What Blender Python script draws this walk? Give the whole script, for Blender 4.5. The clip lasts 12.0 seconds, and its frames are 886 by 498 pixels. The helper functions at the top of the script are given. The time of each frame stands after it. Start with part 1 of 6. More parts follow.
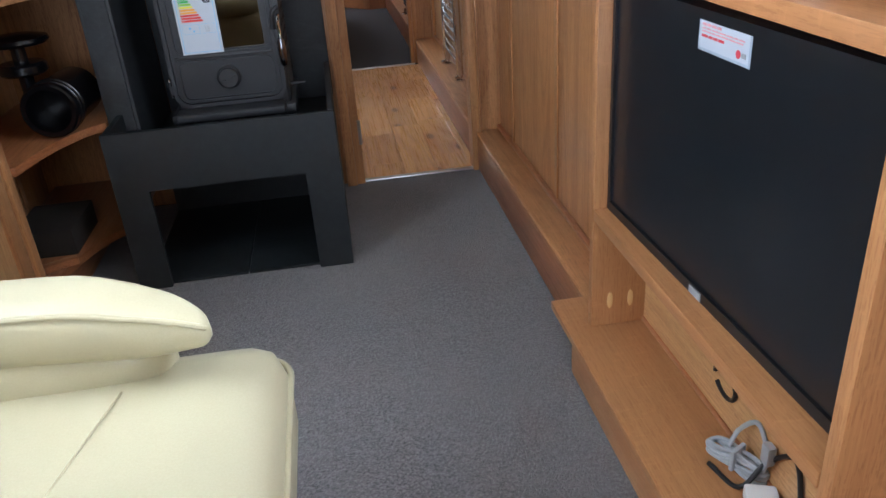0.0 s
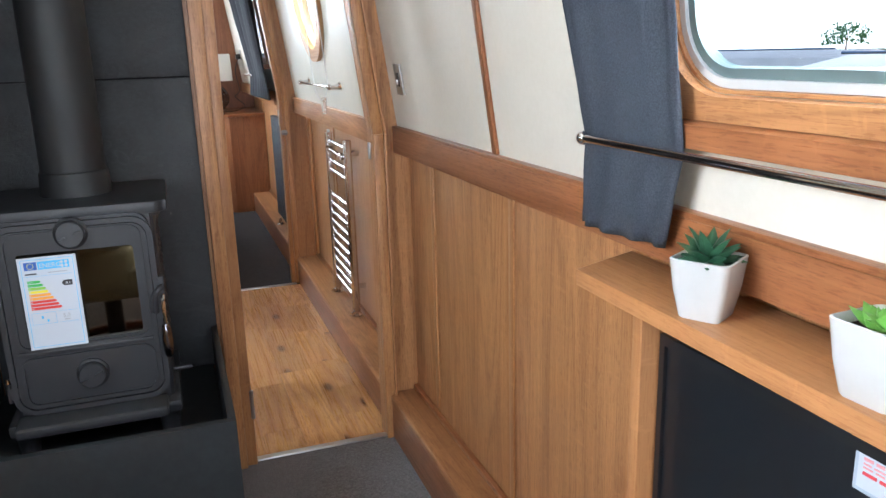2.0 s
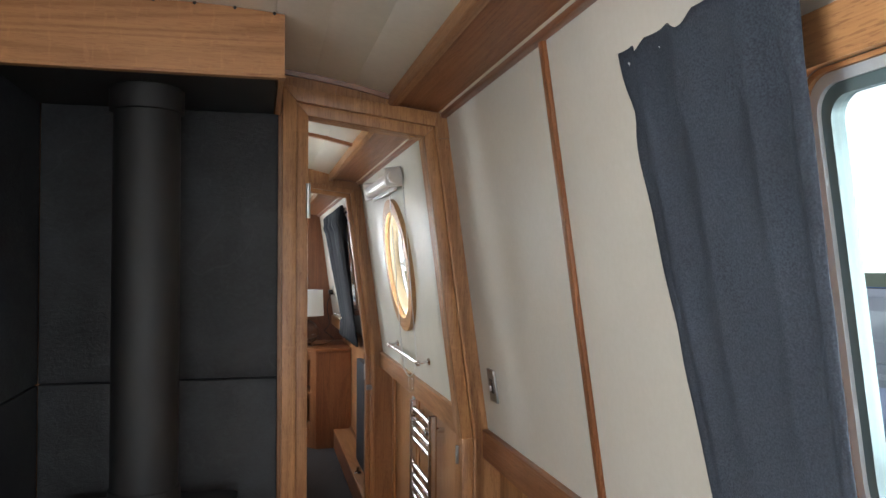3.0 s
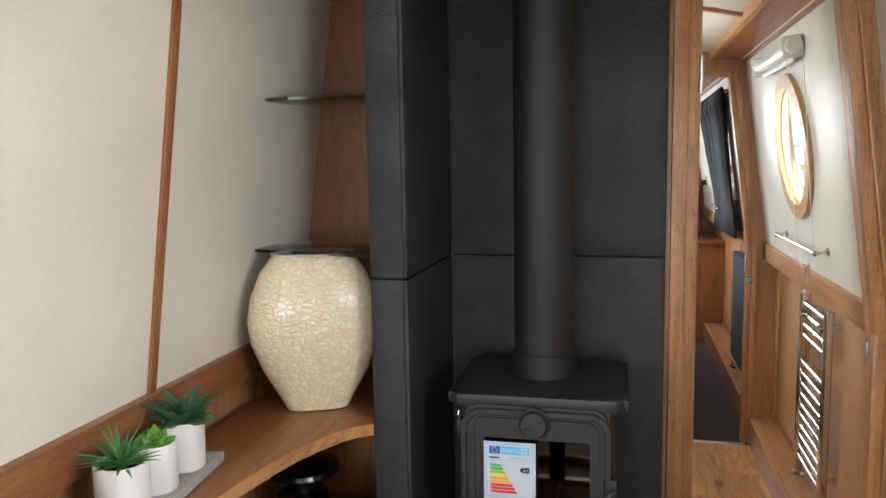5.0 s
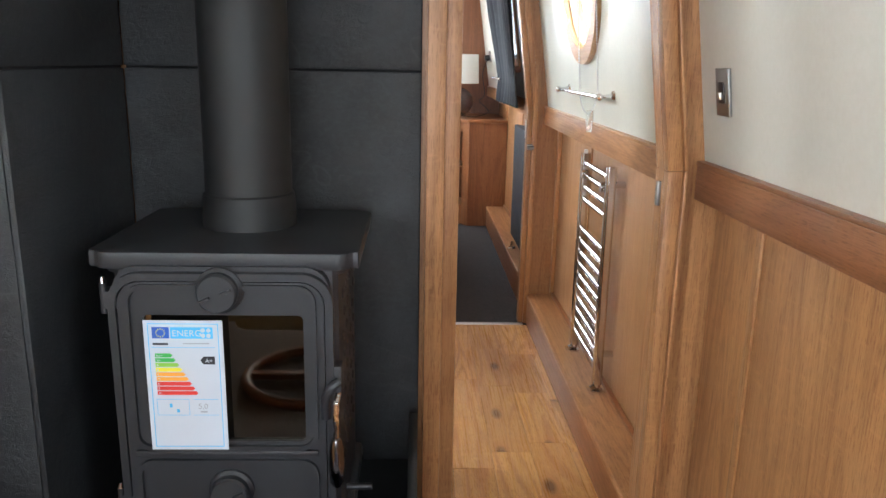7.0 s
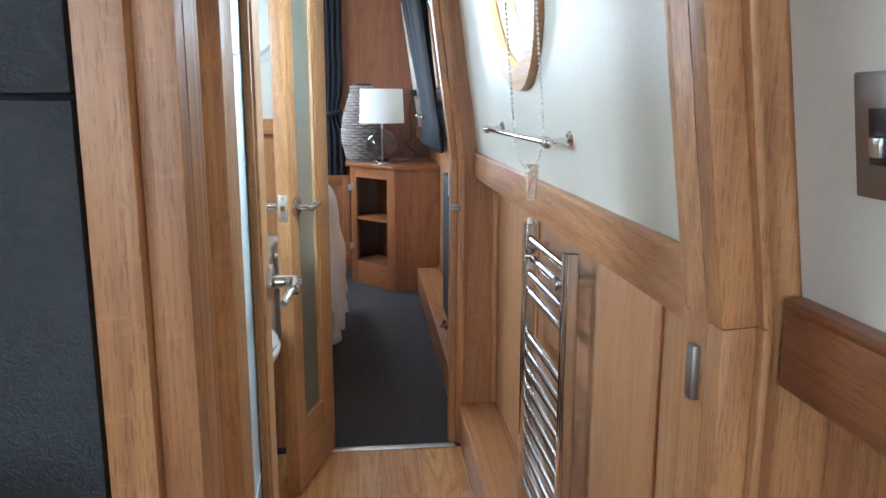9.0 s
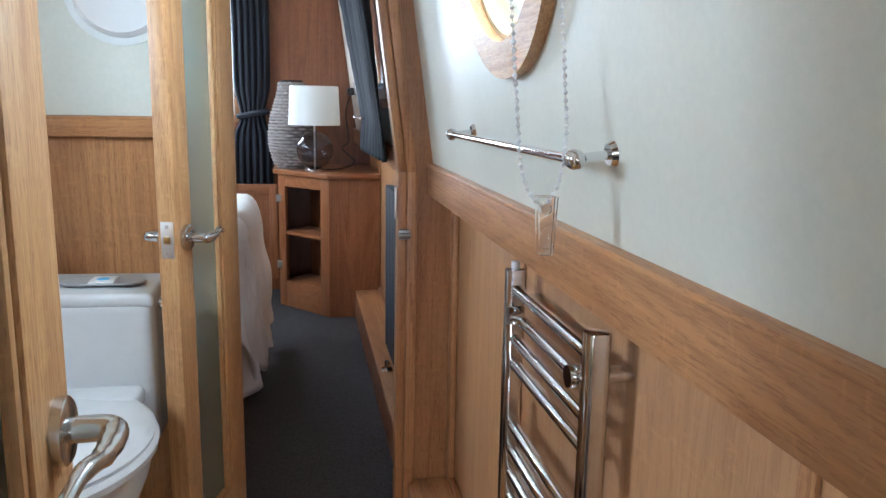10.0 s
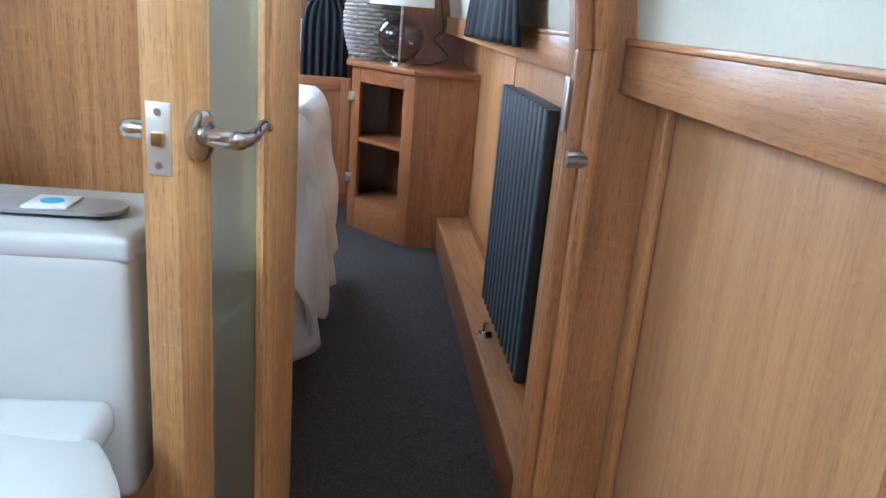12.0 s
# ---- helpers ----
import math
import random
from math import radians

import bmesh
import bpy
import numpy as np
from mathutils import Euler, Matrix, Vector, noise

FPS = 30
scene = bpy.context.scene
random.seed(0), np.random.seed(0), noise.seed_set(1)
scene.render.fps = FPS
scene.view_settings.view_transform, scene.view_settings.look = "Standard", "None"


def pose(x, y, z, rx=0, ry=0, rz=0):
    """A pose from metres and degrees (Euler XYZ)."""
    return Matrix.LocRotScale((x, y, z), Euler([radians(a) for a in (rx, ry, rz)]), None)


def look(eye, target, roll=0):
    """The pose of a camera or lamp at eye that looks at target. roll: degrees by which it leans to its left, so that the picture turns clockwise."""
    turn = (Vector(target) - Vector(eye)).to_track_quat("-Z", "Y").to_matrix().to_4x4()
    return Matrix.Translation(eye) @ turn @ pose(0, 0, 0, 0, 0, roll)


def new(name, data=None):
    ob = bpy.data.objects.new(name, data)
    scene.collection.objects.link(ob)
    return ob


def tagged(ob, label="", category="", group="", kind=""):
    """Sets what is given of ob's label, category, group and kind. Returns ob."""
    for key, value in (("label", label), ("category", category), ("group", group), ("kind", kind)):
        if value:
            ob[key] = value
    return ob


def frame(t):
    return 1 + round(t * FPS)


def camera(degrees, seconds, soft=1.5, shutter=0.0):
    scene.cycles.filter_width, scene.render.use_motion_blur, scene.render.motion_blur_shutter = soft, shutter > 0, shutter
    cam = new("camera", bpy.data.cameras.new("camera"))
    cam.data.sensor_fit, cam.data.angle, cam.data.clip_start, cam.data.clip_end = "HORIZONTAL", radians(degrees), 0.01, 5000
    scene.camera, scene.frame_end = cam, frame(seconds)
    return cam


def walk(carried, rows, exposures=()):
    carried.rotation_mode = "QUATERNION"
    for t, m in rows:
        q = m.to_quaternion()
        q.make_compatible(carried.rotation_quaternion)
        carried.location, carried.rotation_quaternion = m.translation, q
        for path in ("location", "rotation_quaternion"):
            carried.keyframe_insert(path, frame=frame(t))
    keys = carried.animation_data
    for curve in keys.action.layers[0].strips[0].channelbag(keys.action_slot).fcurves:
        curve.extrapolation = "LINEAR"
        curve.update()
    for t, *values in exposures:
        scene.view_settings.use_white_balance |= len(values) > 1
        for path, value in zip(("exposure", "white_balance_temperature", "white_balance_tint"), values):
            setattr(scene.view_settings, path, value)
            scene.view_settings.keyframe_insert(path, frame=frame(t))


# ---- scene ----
cam = camera(60.4, 12.0)
PATH = [
    (0, (-0.089, 0.031, 1.041), (0.13, 1.806, 0.146), -4.3),
    (0.5, (-0.078, 0.138, 1.052), (0.384, 1.902, 0.23), -3.4),
    (1, (-0.132, 0.272, 1.086), (0.511, 2.026, 0.37), -2.6),
    (1.5, (-0.198, 0.409, 1.143), (0.499, 2.186, 0.546), -2.1),
    (2, (-0.174, 0.546, 1.212), (0.468, 2.372, 0.709), -1.6),
    (2.5, (-0.125, 0.68, 1.335), (0.475, 2.578, 1.144), -0.1),
    (3, (-0.146, 0.719, 1.461), (0.317, 2.665, 1.496), 0.1),
    (3.5, (-0.196, 0.702, 1.529), (0.007, 2.686, 1.678), -1.1),
    (5.5, (-0.218, 0.737, 1.339), (-0.727, 2.636, 0.968), -1.2),
    (6, (-0.208, 0.848, 1.251), (-0.503, 2.775, 0.805), -0.2),
    (6.5, (-0.163, 1.047, 1.205), (-0.202, 2.989, 0.726), 0.9),
    (7, (-0.117, 1.235, 1.185), (-0.042, 3.175, 0.706), 1.1),
    (7.5, (-0.043, 1.474, 1.197), (0.022, 3.445, 0.866), 1.1),
    (9.5, (0.122, 2.415, 1.149), (0.389, 4.358, 0.761), 0.5),
    (10, (0.139, 2.706, 1.144), (0.498, 4.639, 0.775), 1.0),
    (10.5, (0.153, 2.979, 1.143), (0.642, 4.876, 0.741), 0.0),
    (11, (0.146, 3.219, 1.121), (0.627, 5.11, 0.686), 0.7),
    (11.5, (0.11, 3.364, 1.083), (0.485, 5.267, 0.595), 3.4),
    (12, (0.078, 3.492, 1.014), (0.293, 5.391, 0.425), 4.8),
]
EXPOSURES = [
    (0.0, -0.25, 5600, 10), (0.5, 0.45, 5600, 4), (1.0, 0.9, 5600, 5), (1.5, 0.55, 5700, 10), (2.0, 0.2, 5850, 10), (2.5, -0.12, 6100, 10), (3.0, -0.65, 6300, 11), (3.5, -0.05, 6500, 10),
    (5.5, 0.03, 6250, 10), (6.0, 0.22, 5850, 9), (6.5, 0.33, 5850, 8), (7.5, 0.3, 6350, 10), (9.5, 0.08, 5150, 4), (10.0, -0.07, 5400, 7), (10.5, -0.2, 5450, 7), (11.0, -0.05, 5300, 6), (11.5, 0.07, 5150, 4), (12.0, 0.38, 5100, 3),
]
walk(cam, [(t, look(eye, target, roll)) for t, eye, target, roll in PATH], EXPOSURES)

# ---- world and light ----
world = bpy.data.worlds.new("sky")
scene.world = world
world.use_nodes = True
wnt = world.node_tree
wbg = wnt.nodes["Background"]
sky = wnt.nodes.new("ShaderNodeTexSky")
sky.sky_type, sky.sun_disc = "NISHITA", False
sky.sun_elevation, sky.sun_rotation = radians(38), radians(100)
sky.dust_density = 1.0
wnt.links.new(sky.outputs[0], wbg.inputs[0])
wbg.inputs[1].default_value = 0.15
sun = new("sun", bpy.data.lights.new("sun", "SUN"))
sun.data.energy, sun.data.angle, sun.data.color = 1.4, radians(10), (1.0, 0.96, 0.9)
sun.matrix_world = look((8, -1.5, 6.5), (0, 0, 0))


def window_light(name, eye, target, w, h, power, color=(0.93, 0.97, 1.0)):
    ob = new(name, bpy.data.lights.new(name, "AREA"))
    ob.data.shape, ob.data.size, ob.data.size_y = "RECTANGLE", w, h
    ob.data.energy, ob.data.color = power, color
    ob.matrix_world = look(eye, target)
    return ob


window_light("saloon_window_light", (0.56, 0.85, 1.42), (-0.6, 0.85, 1.0), 0.8, 0.42, 17)
window_light("saloon_window_light_b", (-1.21, 0.9, 1.42), (-0.1, 0.9, 0.95), 0.8, 0.42, 25)
# added fill lamp behind the camera; no stern opening is ever in view
window_light("stern_door_light", (-0.32, -2.15, 1.2), (-0.32, 1.0, 1.1), 1.1, 1.3, 36)
window_light("porthole_light", (0.49, 3.77, 1.45), (-0.3, 3.77, 1.2), 0.34, 0.34, 12, (0.9, 0.97, 1.0))
# lamp in an added port-side porthole that is never in view
window_light("porthole_light_b", (-1.14, 3.72, 1.45), (-0.3, 3.72, 1.2), 0.34, 0.34, 14, (0.9, 0.97, 1.0))
window_light("cabin_window_light", (0.5, 5.75, 1.45), (-0.4, 5.75, 1.1), 0.6, 0.42, 11, (0.9, 0.97, 1.0))
# lamp in the unseen port bedroom window, set to light bed and floor
window_light("cabin_window_light_b", (-1.16, 6.25, 1.45), (0.1, 6.25, 0.3), 1.2, 0.42, 22, (0.9, 0.97, 1.0))
window_light("bow_door_light", (-0.45, 7.42, 1.4), (-0.1, 5.5, 0.9), 0.34, 0.6, 14)

# ---- materials ----
MATS = {}


def material(name, base=(0.8, 0.8, 0.8), rough=0.5, metal=0.0):
    m = bpy.data.materials.new(name)
    m.use_nodes = True
    b = m.node_tree.nodes["Principled BSDF"]
    b.inputs["Base Color"].default_value = (*base, 1)
    b.inputs["Roughness"].default_value = rough
    b.inputs["Metallic"].default_value = metal
    MATS[name] = m
    return m, m.node_tree, b


def coords(nt, scale, rand=True):
    tc, mp = nt.nodes.new("ShaderNodeTexCoord"), nt.nodes.new("ShaderNodeMapping")
    mp.inputs["Scale"].default_value = scale
    nt.links.new(tc.outputs["Object"], mp.inputs["Vector"])
    if rand:
        oi, mul = nt.nodes.new("ShaderNodeObjectInfo"), nt.nodes.new("ShaderNodeMath")
        mul.operation = "MULTIPLY"
        mul.inputs[1].default_value = 37.0
        nt.links.new(oi.outputs["Random"], mul.inputs[0])
        nt.links.new(mul.outputs[0], mp.inputs["Location"])
    return mp.outputs[0]


def noise_tex(nt, vec, scale=1.0, detail=4.0, rough=0.55, dist=0.0):
    n = nt.nodes.new("ShaderNodeTexNoise")
    n.inputs["Scale"].default_value, n.inputs["Detail"].default_value = scale, detail
    n.inputs["Roughness"].default_value, n.inputs["Distortion"].default_value = rough, dist
    nt.links.new(vec, n.inputs["Vector"])
    return n.outputs["Fac"]


def calc(nt, op, a, b=0.5, clamp=False):
    m = nt.nodes.new("ShaderNodeMath")
    m.operation, m.use_clamp = op, clamp
    for i, v in enumerate((a, b)):
        if isinstance(v, (int, float)):
            m.inputs[i].default_value = v
        else:
            nt.links.new(v, m.inputs[i])
    return m.outputs[0]


def blend(nt, fac, a, b):
    m = nt.nodes.new("ShaderNodeMix")
    m.data_type = "RGBA"
    for i, v in ((0, fac), (6, a), (7, b)):
        if isinstance(v, tuple):
            m.inputs[i].default_value = (*v, 1)
        elif isinstance(v, (int, float)):
            m.inputs[i].default_value = v
        else:
            nt.links.new(v, m.inputs[i])
    return m.outputs[2]


def ramp(nt, fac, lo, hi):
    r = nt.nodes.new("ShaderNodeMapRange")
    r.inputs["From Min"].default_value, r.inputs["From Max"].default_value = lo, hi
    nt.links.new(fac, r.inputs["Value"])
    return r.outputs[0]


def bump(nt, b, height, strength=0.2, dist=0.002):
    n = nt.nodes.new("ShaderNodeBump")
    n.inputs["Strength"].default_value, n.inputs["Distance"].default_value = strength, dist
    nt.links.new(height, n.inputs["Height"])
    nt.links.new(n.outputs[0], b.inputs["Normal"])


def oak(name, light, dark, axis, rough=0.35, cathedral=0.34, fine=1.0, knots=False, vary=0.28, grain=0.68):
    m, nt, b = material(name, light, rough)
    s = lambda across, along: tuple(along if i == axis else across for i in range(3))
    streak = noise_tex(nt, coords(nt, s(210 * fine, 3.0)), 1, 4, 0.75)
    middle = noise_tex(nt, coords(nt, s(38, 0.5)), 1, 4, 0.6)
    bands = noise_tex(nt, coords(nt, s(14, 0.22)), 1, 3, 0.55)
    broad = noise_tex(nt, coords(nt, s(5.0, 0.45)), 1, 2, 0.5, 0.3)
    rings = calc(nt, "SINE", calc(nt, "MULTIPLY", broad, 110.0))
    rings = calc(nt, "MULTIPLY", calc(nt, "POWER", ramp(nt, rings, -1.0, 1.0), 2.5), cathedral)
    pores = ramp(nt, noise_tex(nt, coords(nt, s(400, 38)), 1, 2, 0.6), 0.55, 0.61)
    tone = noise_tex(nt, coords(nt, s(3, 0.8)), 1, 2)
    f = calc(nt, "ADD", calc(nt, "MULTIPLY", ramp(nt, streak, 0.42, 0.6), 0.52), calc(nt, "MULTIPLY", ramp(nt, middle, 0.4, 0.62), 0.14))
    f = calc(nt, "ADD", calc(nt, "ADD", calc(nt, "MULTIPLY", f, grain), rings), calc(nt, "MULTIPLY", pores, 0.68 * grain), True)
    col = blend(nt, f, light, dark)
    col = blend(nt, calc(nt, "MULTIPLY", ramp(nt, tone, 0.35, 0.7), 0.28), col, tuple(c * 0.62 for c in light))
    col = blend(nt, calc(nt, "MULTIPLY", ramp(nt, bands, 0.44, 0.64), 0.3), col, dark)
    if knots:
        spot = nt.nodes.new("ShaderNodeTexVoronoi")
        spot.inputs["Scale"].default_value = 1
        spot.voronoi_dimensions = "2D"
        nt.links.new(coords(nt, (7.0, 3.0, 1.0)), spot.inputs["Vector"])
        pick = nt.nodes.new("ShaderNodeSeparateColor")
        nt.links.new(spot.outputs["Color"], pick.inputs[0])
        chosen = calc(nt, "LESS_THAN", pick.outputs[0], 0.45)
        near = calc(nt, "MULTIPLY", chosen, calc(nt, "SUBTRACT", 1.0, ramp(nt, spot.outputs["Distance"], 0.06, 0.15), True))
        halo = calc(nt, "MULTIPLY", chosen, calc(nt, "SUBTRACT", 1.0, ramp(nt, spot.outputs["Distance"], 0.05, 0.32), True))
        col = blend(nt, calc(nt, "MULTIPLY", halo, 0.5), col, dark)
        col = blend(nt, calc(nt, "MULTIPLY", near, 0.85), col, (0.05, 0.02, 0.01))
    oi = nt.nodes.new("ShaderNodeObjectInfo")
    col = blend(nt, calc(nt, "MULTIPLY", oi.outputs["Random"], vary), col, tuple(c * 0.7 for c in dark))
    flecks = ramp(nt, noise_tex(nt, coords(nt, s(26, 95)), 1, 2, 0.5, 0.6), 0.6, 0.68)
    col = blend(nt, calc(nt, "MULTIPLY", flecks, 0.13), col, tuple(min(1.0, c * 1.25) for c in light))
    nt.links.new(col, b.inputs["Base Color"])
    nt.links.new(calc(nt, "ADD", calc(nt, "MULTIPLY", streak, 0.25), rough - 0.1), b.inputs["Roughness"])
    bump(nt, b, calc(nt, "SUBTRACT", streak, calc(nt, "MULTIPLY", pores, 0.5)), 0.18, 0.001)
    return m


OAK, OAKD = (0.59, 0.302, 0.124), (0.275, 0.11, 0.042)
for ax, tag in enumerate("xyz"):
    oak("oak_" + tag, OAK, OAKD, ax)
    oak("red_oak_" + tag, (0.41, 0.165, 0.066), (0.19, 0.064, 0.023), ax, 0.3)
    oak("pale_oak_" + tag, (0.65, 0.39, 0.17), (0.36, 0.172, 0.066), ax, 0.36, grain=0.95)
    oak("cabinet_oak_" + tag, (0.5, 0.245, 0.098), (0.33, 0.137, 0.049), ax, 0.38, 0.15)
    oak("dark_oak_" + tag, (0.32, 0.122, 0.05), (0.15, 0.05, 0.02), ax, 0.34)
oak("bath_oak_z", (0.56, 0.315, 0.15), (0.34, 0.152, 0.066), 2, 0.33, 0.22, grain=0.5)
oak("pelmet_oak", (0.6, 0.3, 0.125), (0.33, 0.135, 0.05), 0, 0.35, 0.6, grain=0.5)
oak("floor_oak", (0.87, 0.51, 0.195), (0.54, 0.235, 0.075), 1, 0.26, 0.5, knots=True, vary=0.42, grain=0.8)


def cloth_like(name, a, b_, scale, rough, strength=0.3, dist=0.002, spots=0.0):
    m, nt, b = material(name, a, rough)
    fine = noise_tex(nt, coords(nt, (scale,) * 3), 1, 3, 0.7)
    big = noise_tex(nt, coords(nt, (3.5,) * 3), 1, 3, 0.5)
    col = blend(nt, ramp(nt, fine, 0.35, 0.65), a, b_)
    col = blend(nt, calc(nt, "MULTIPLY", ramp(nt, big, 0.35, 0.7), 0.3 + spots), col, tuple(c * 0.72 for c in a))
    nt.links.new(col, b.inputs["Base Color"])
    bump(nt, b, fine, strength, dist)
    return m, nt, b


cloth_like("cream_paint", (0.74, 0.70, 0.605), (0.77, 0.73, 0.64), 90, 0.42, 0.05, 0.0005)
cloth_like("bath_paint", (0.675, 0.68, 0.605), (0.715, 0.715, 0.64), 90, 0.4, 0.05, 0.0005)
cloth_like("ceiling_paint", (0.76, 0.71, 0.6), (0.8, 0.75, 0.64), 60, 0.38, 0.05, 0.0005)
m, nt, b = cloth_like("carpet", (0.235, 0.218, 0.225), (0.065, 0.06, 0.064), 170, 0.95, 1.0, 0.008, 0.3)
b.inputs["Sheen Weight"].default_value = 0.25
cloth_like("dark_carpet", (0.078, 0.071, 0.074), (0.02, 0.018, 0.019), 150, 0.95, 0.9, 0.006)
m, nt, b = material("slate", (0.02, 0.021, 0.023), 0.5)
rough_big = noise_tex(nt, coords(nt, (5, 5, 5)), 1, 5, 0.6, 0.6)
rough_mid = noise_tex(nt, coords(nt, (70, 70, 100)), 1, 5, 0.7, 0.4)
grit = noise_tex(nt, coords(nt, (420,) * 3), 1, 2, 0.6)
vein = ramp(nt, calc(nt, "ABSOLUTE", calc(nt, "SUBTRACT", noise_tex(nt, coords(nt, (2.2, 2.2, 3.0)), 1, 3, 0.55, 0.8), 0.5), 0.0), 0.006, 0.0)
col = blend(nt, ramp(nt, rough_big, 0.36, 0.66), (0.012, 0.0132, 0.015), (0.03, 0.033, 0.037))
col = blend(nt, calc(nt, "MULTIPLY", ramp(nt, rough_mid, 0.45, 0.7), 0.45), col, (0.044, 0.048, 0.053))
col = blend(nt, calc(nt, "MULTIPLY", vein, 0.16), col, (0.09, 0.092, 0.094))
nt.links.new(col, b.inputs["Base Color"])
nt.links.new(calc(nt, "ADD", calc(nt, "MULTIPLY", rough_mid, 0.35), 0.3), b.inputs["Roughness"])
b.inputs["Specular IOR Level"].default_value = 0.5
bump(nt, b, calc(nt, "ADD", calc(nt, "MULTIPLY", rough_mid, 0.8), calc(nt, "MULTIPLY", grit, 0.3)), 0.8, 0.004)
cloth_like("slate_panel", (0.009, 0.011, 0.013), (0.014, 0.017, 0.019), 40, 0.5, 0.25, 0.002)
cloth_like("stove_iron", (0.018, 0.019, 0.022), (0.024, 0.025, 0.029), 500, 0.46, 0.15, 0.0006)
cloth_like("grout", (0.008, 0.008, 0.009), (0.012, 0.012, 0.013), 200, 0.9)
m, nt, b = cloth_like("curtain_cloth", (0.034, 0.041, 0.054), (0.078, 0.09, 0.112), 420, 0.9, 0.8, 0.0015)
b.inputs["Specular IOR Level"].default_value = 0.15
m, nt, b = cloth_like("cream_leather", (0.47, 0.43, 0.285), (0.5, 0.46, 0.31), 380, 0.36, 0.22, 0.0008)
m, nt, b = cloth_like("bed_linen", (0.84, 0.83, 0.84), (0.88, 0.87, 0.88), 160, 0.85, 0.4, 0.002)
cloth_like("navy_cloth", (0.012, 0.015, 0.023), (0.02, 0.024, 0.034), 500, 0.85, 0.4, 0.001)
m, nt, b = cloth_like("waffle_linen", (0.78, 0.75, 0.73), (0.86, 0.83, 0.8), 90, 0.9, 1.0, 0.004)
cloth_like("teal_paint", (0.02, 0.25, 0.35), (0.03, 0.28, 0.38), 10, 0.4, 0.05)
cloth_like("soil", (0.07, 0.035, 0.018), (0.02, 0.012, 0.008), 200, 0.95, 1.0, 0.004)
cloth_like("concrete", (0.36, 0.355, 0.35), (0.29, 0.285, 0.28), 120, 0.8, 0.4, 0.001)
cloth_like("resin_white", (0.74, 0.67, 0.62), (0.6, 0.52, 0.47), 90, 0.75, 0.9, 0.004)
cloth_like("white_ceramic", (0.56, 0.57, 0.57), (0.58, 0.59, 0.59), 40, 0.22, 0.02, 0.0003)
cloth_like("marble_pot", (0.76, 0.75, 0.745), (0.7, 0.69, 0.69), 18, 0.3, 0.02, 0.0003)
cloth_like("basket", (0.36, 0.31, 0.29), (0.22, 0.185, 0.17), 120, 0.8, 0.7, 0.003)
cloth_like("radiator_paint", (0.028, 0.042, 0.06), (0.032, 0.047, 0.066), 300, 0.45, 0.05, 0.0003)
# boat blue and grey are lightened, the outdoor glare put into the colour
cloth_like("glare_blue", (0.4, 0.48, 0.66), (0.43, 0.51, 0.69), 20, 0.4, 0.05)
cloth_like("red_paint", (0.4, 0.03, 0.04), (0.42, 0.04, 0.05), 20, 0.4, 0.05)
cloth_like("glare_grey", (0.58, 0.59, 0.61), (0.64, 0.65, 0.66), 6, 0.5, 0.05)
cloth_like("leaf_dark", (0.025, 0.085, 0.045), (0.04, 0.12, 0.06), 60, 0.4, 0.1)
cloth_like("leaf_grey", (0.09, 0.17, 0.12), (0.13, 0.22, 0.16), 60, 0.5, 0.1)
cloth_like("leaf_fresh", (0.1, 0.27, 0.04), (0.16, 0.36, 0.07), 60, 0.4, 0.1)
cloth_like("leaf_grass", (0.04, 0.16, 0.04), (0.07, 0.22, 0.06), 60, 0.4, 0.1)
cloth_like("bank_grass", (0.06, 0.1, 0.035), (0.09, 0.12, 0.05), 8, 0.9, 0.6, 0.03)
cloth_like("lampshade", (0.78, 0.77, 0.74), (0.72, 0.71, 0.68), 400, 0.8, 0.2, 0.0005)
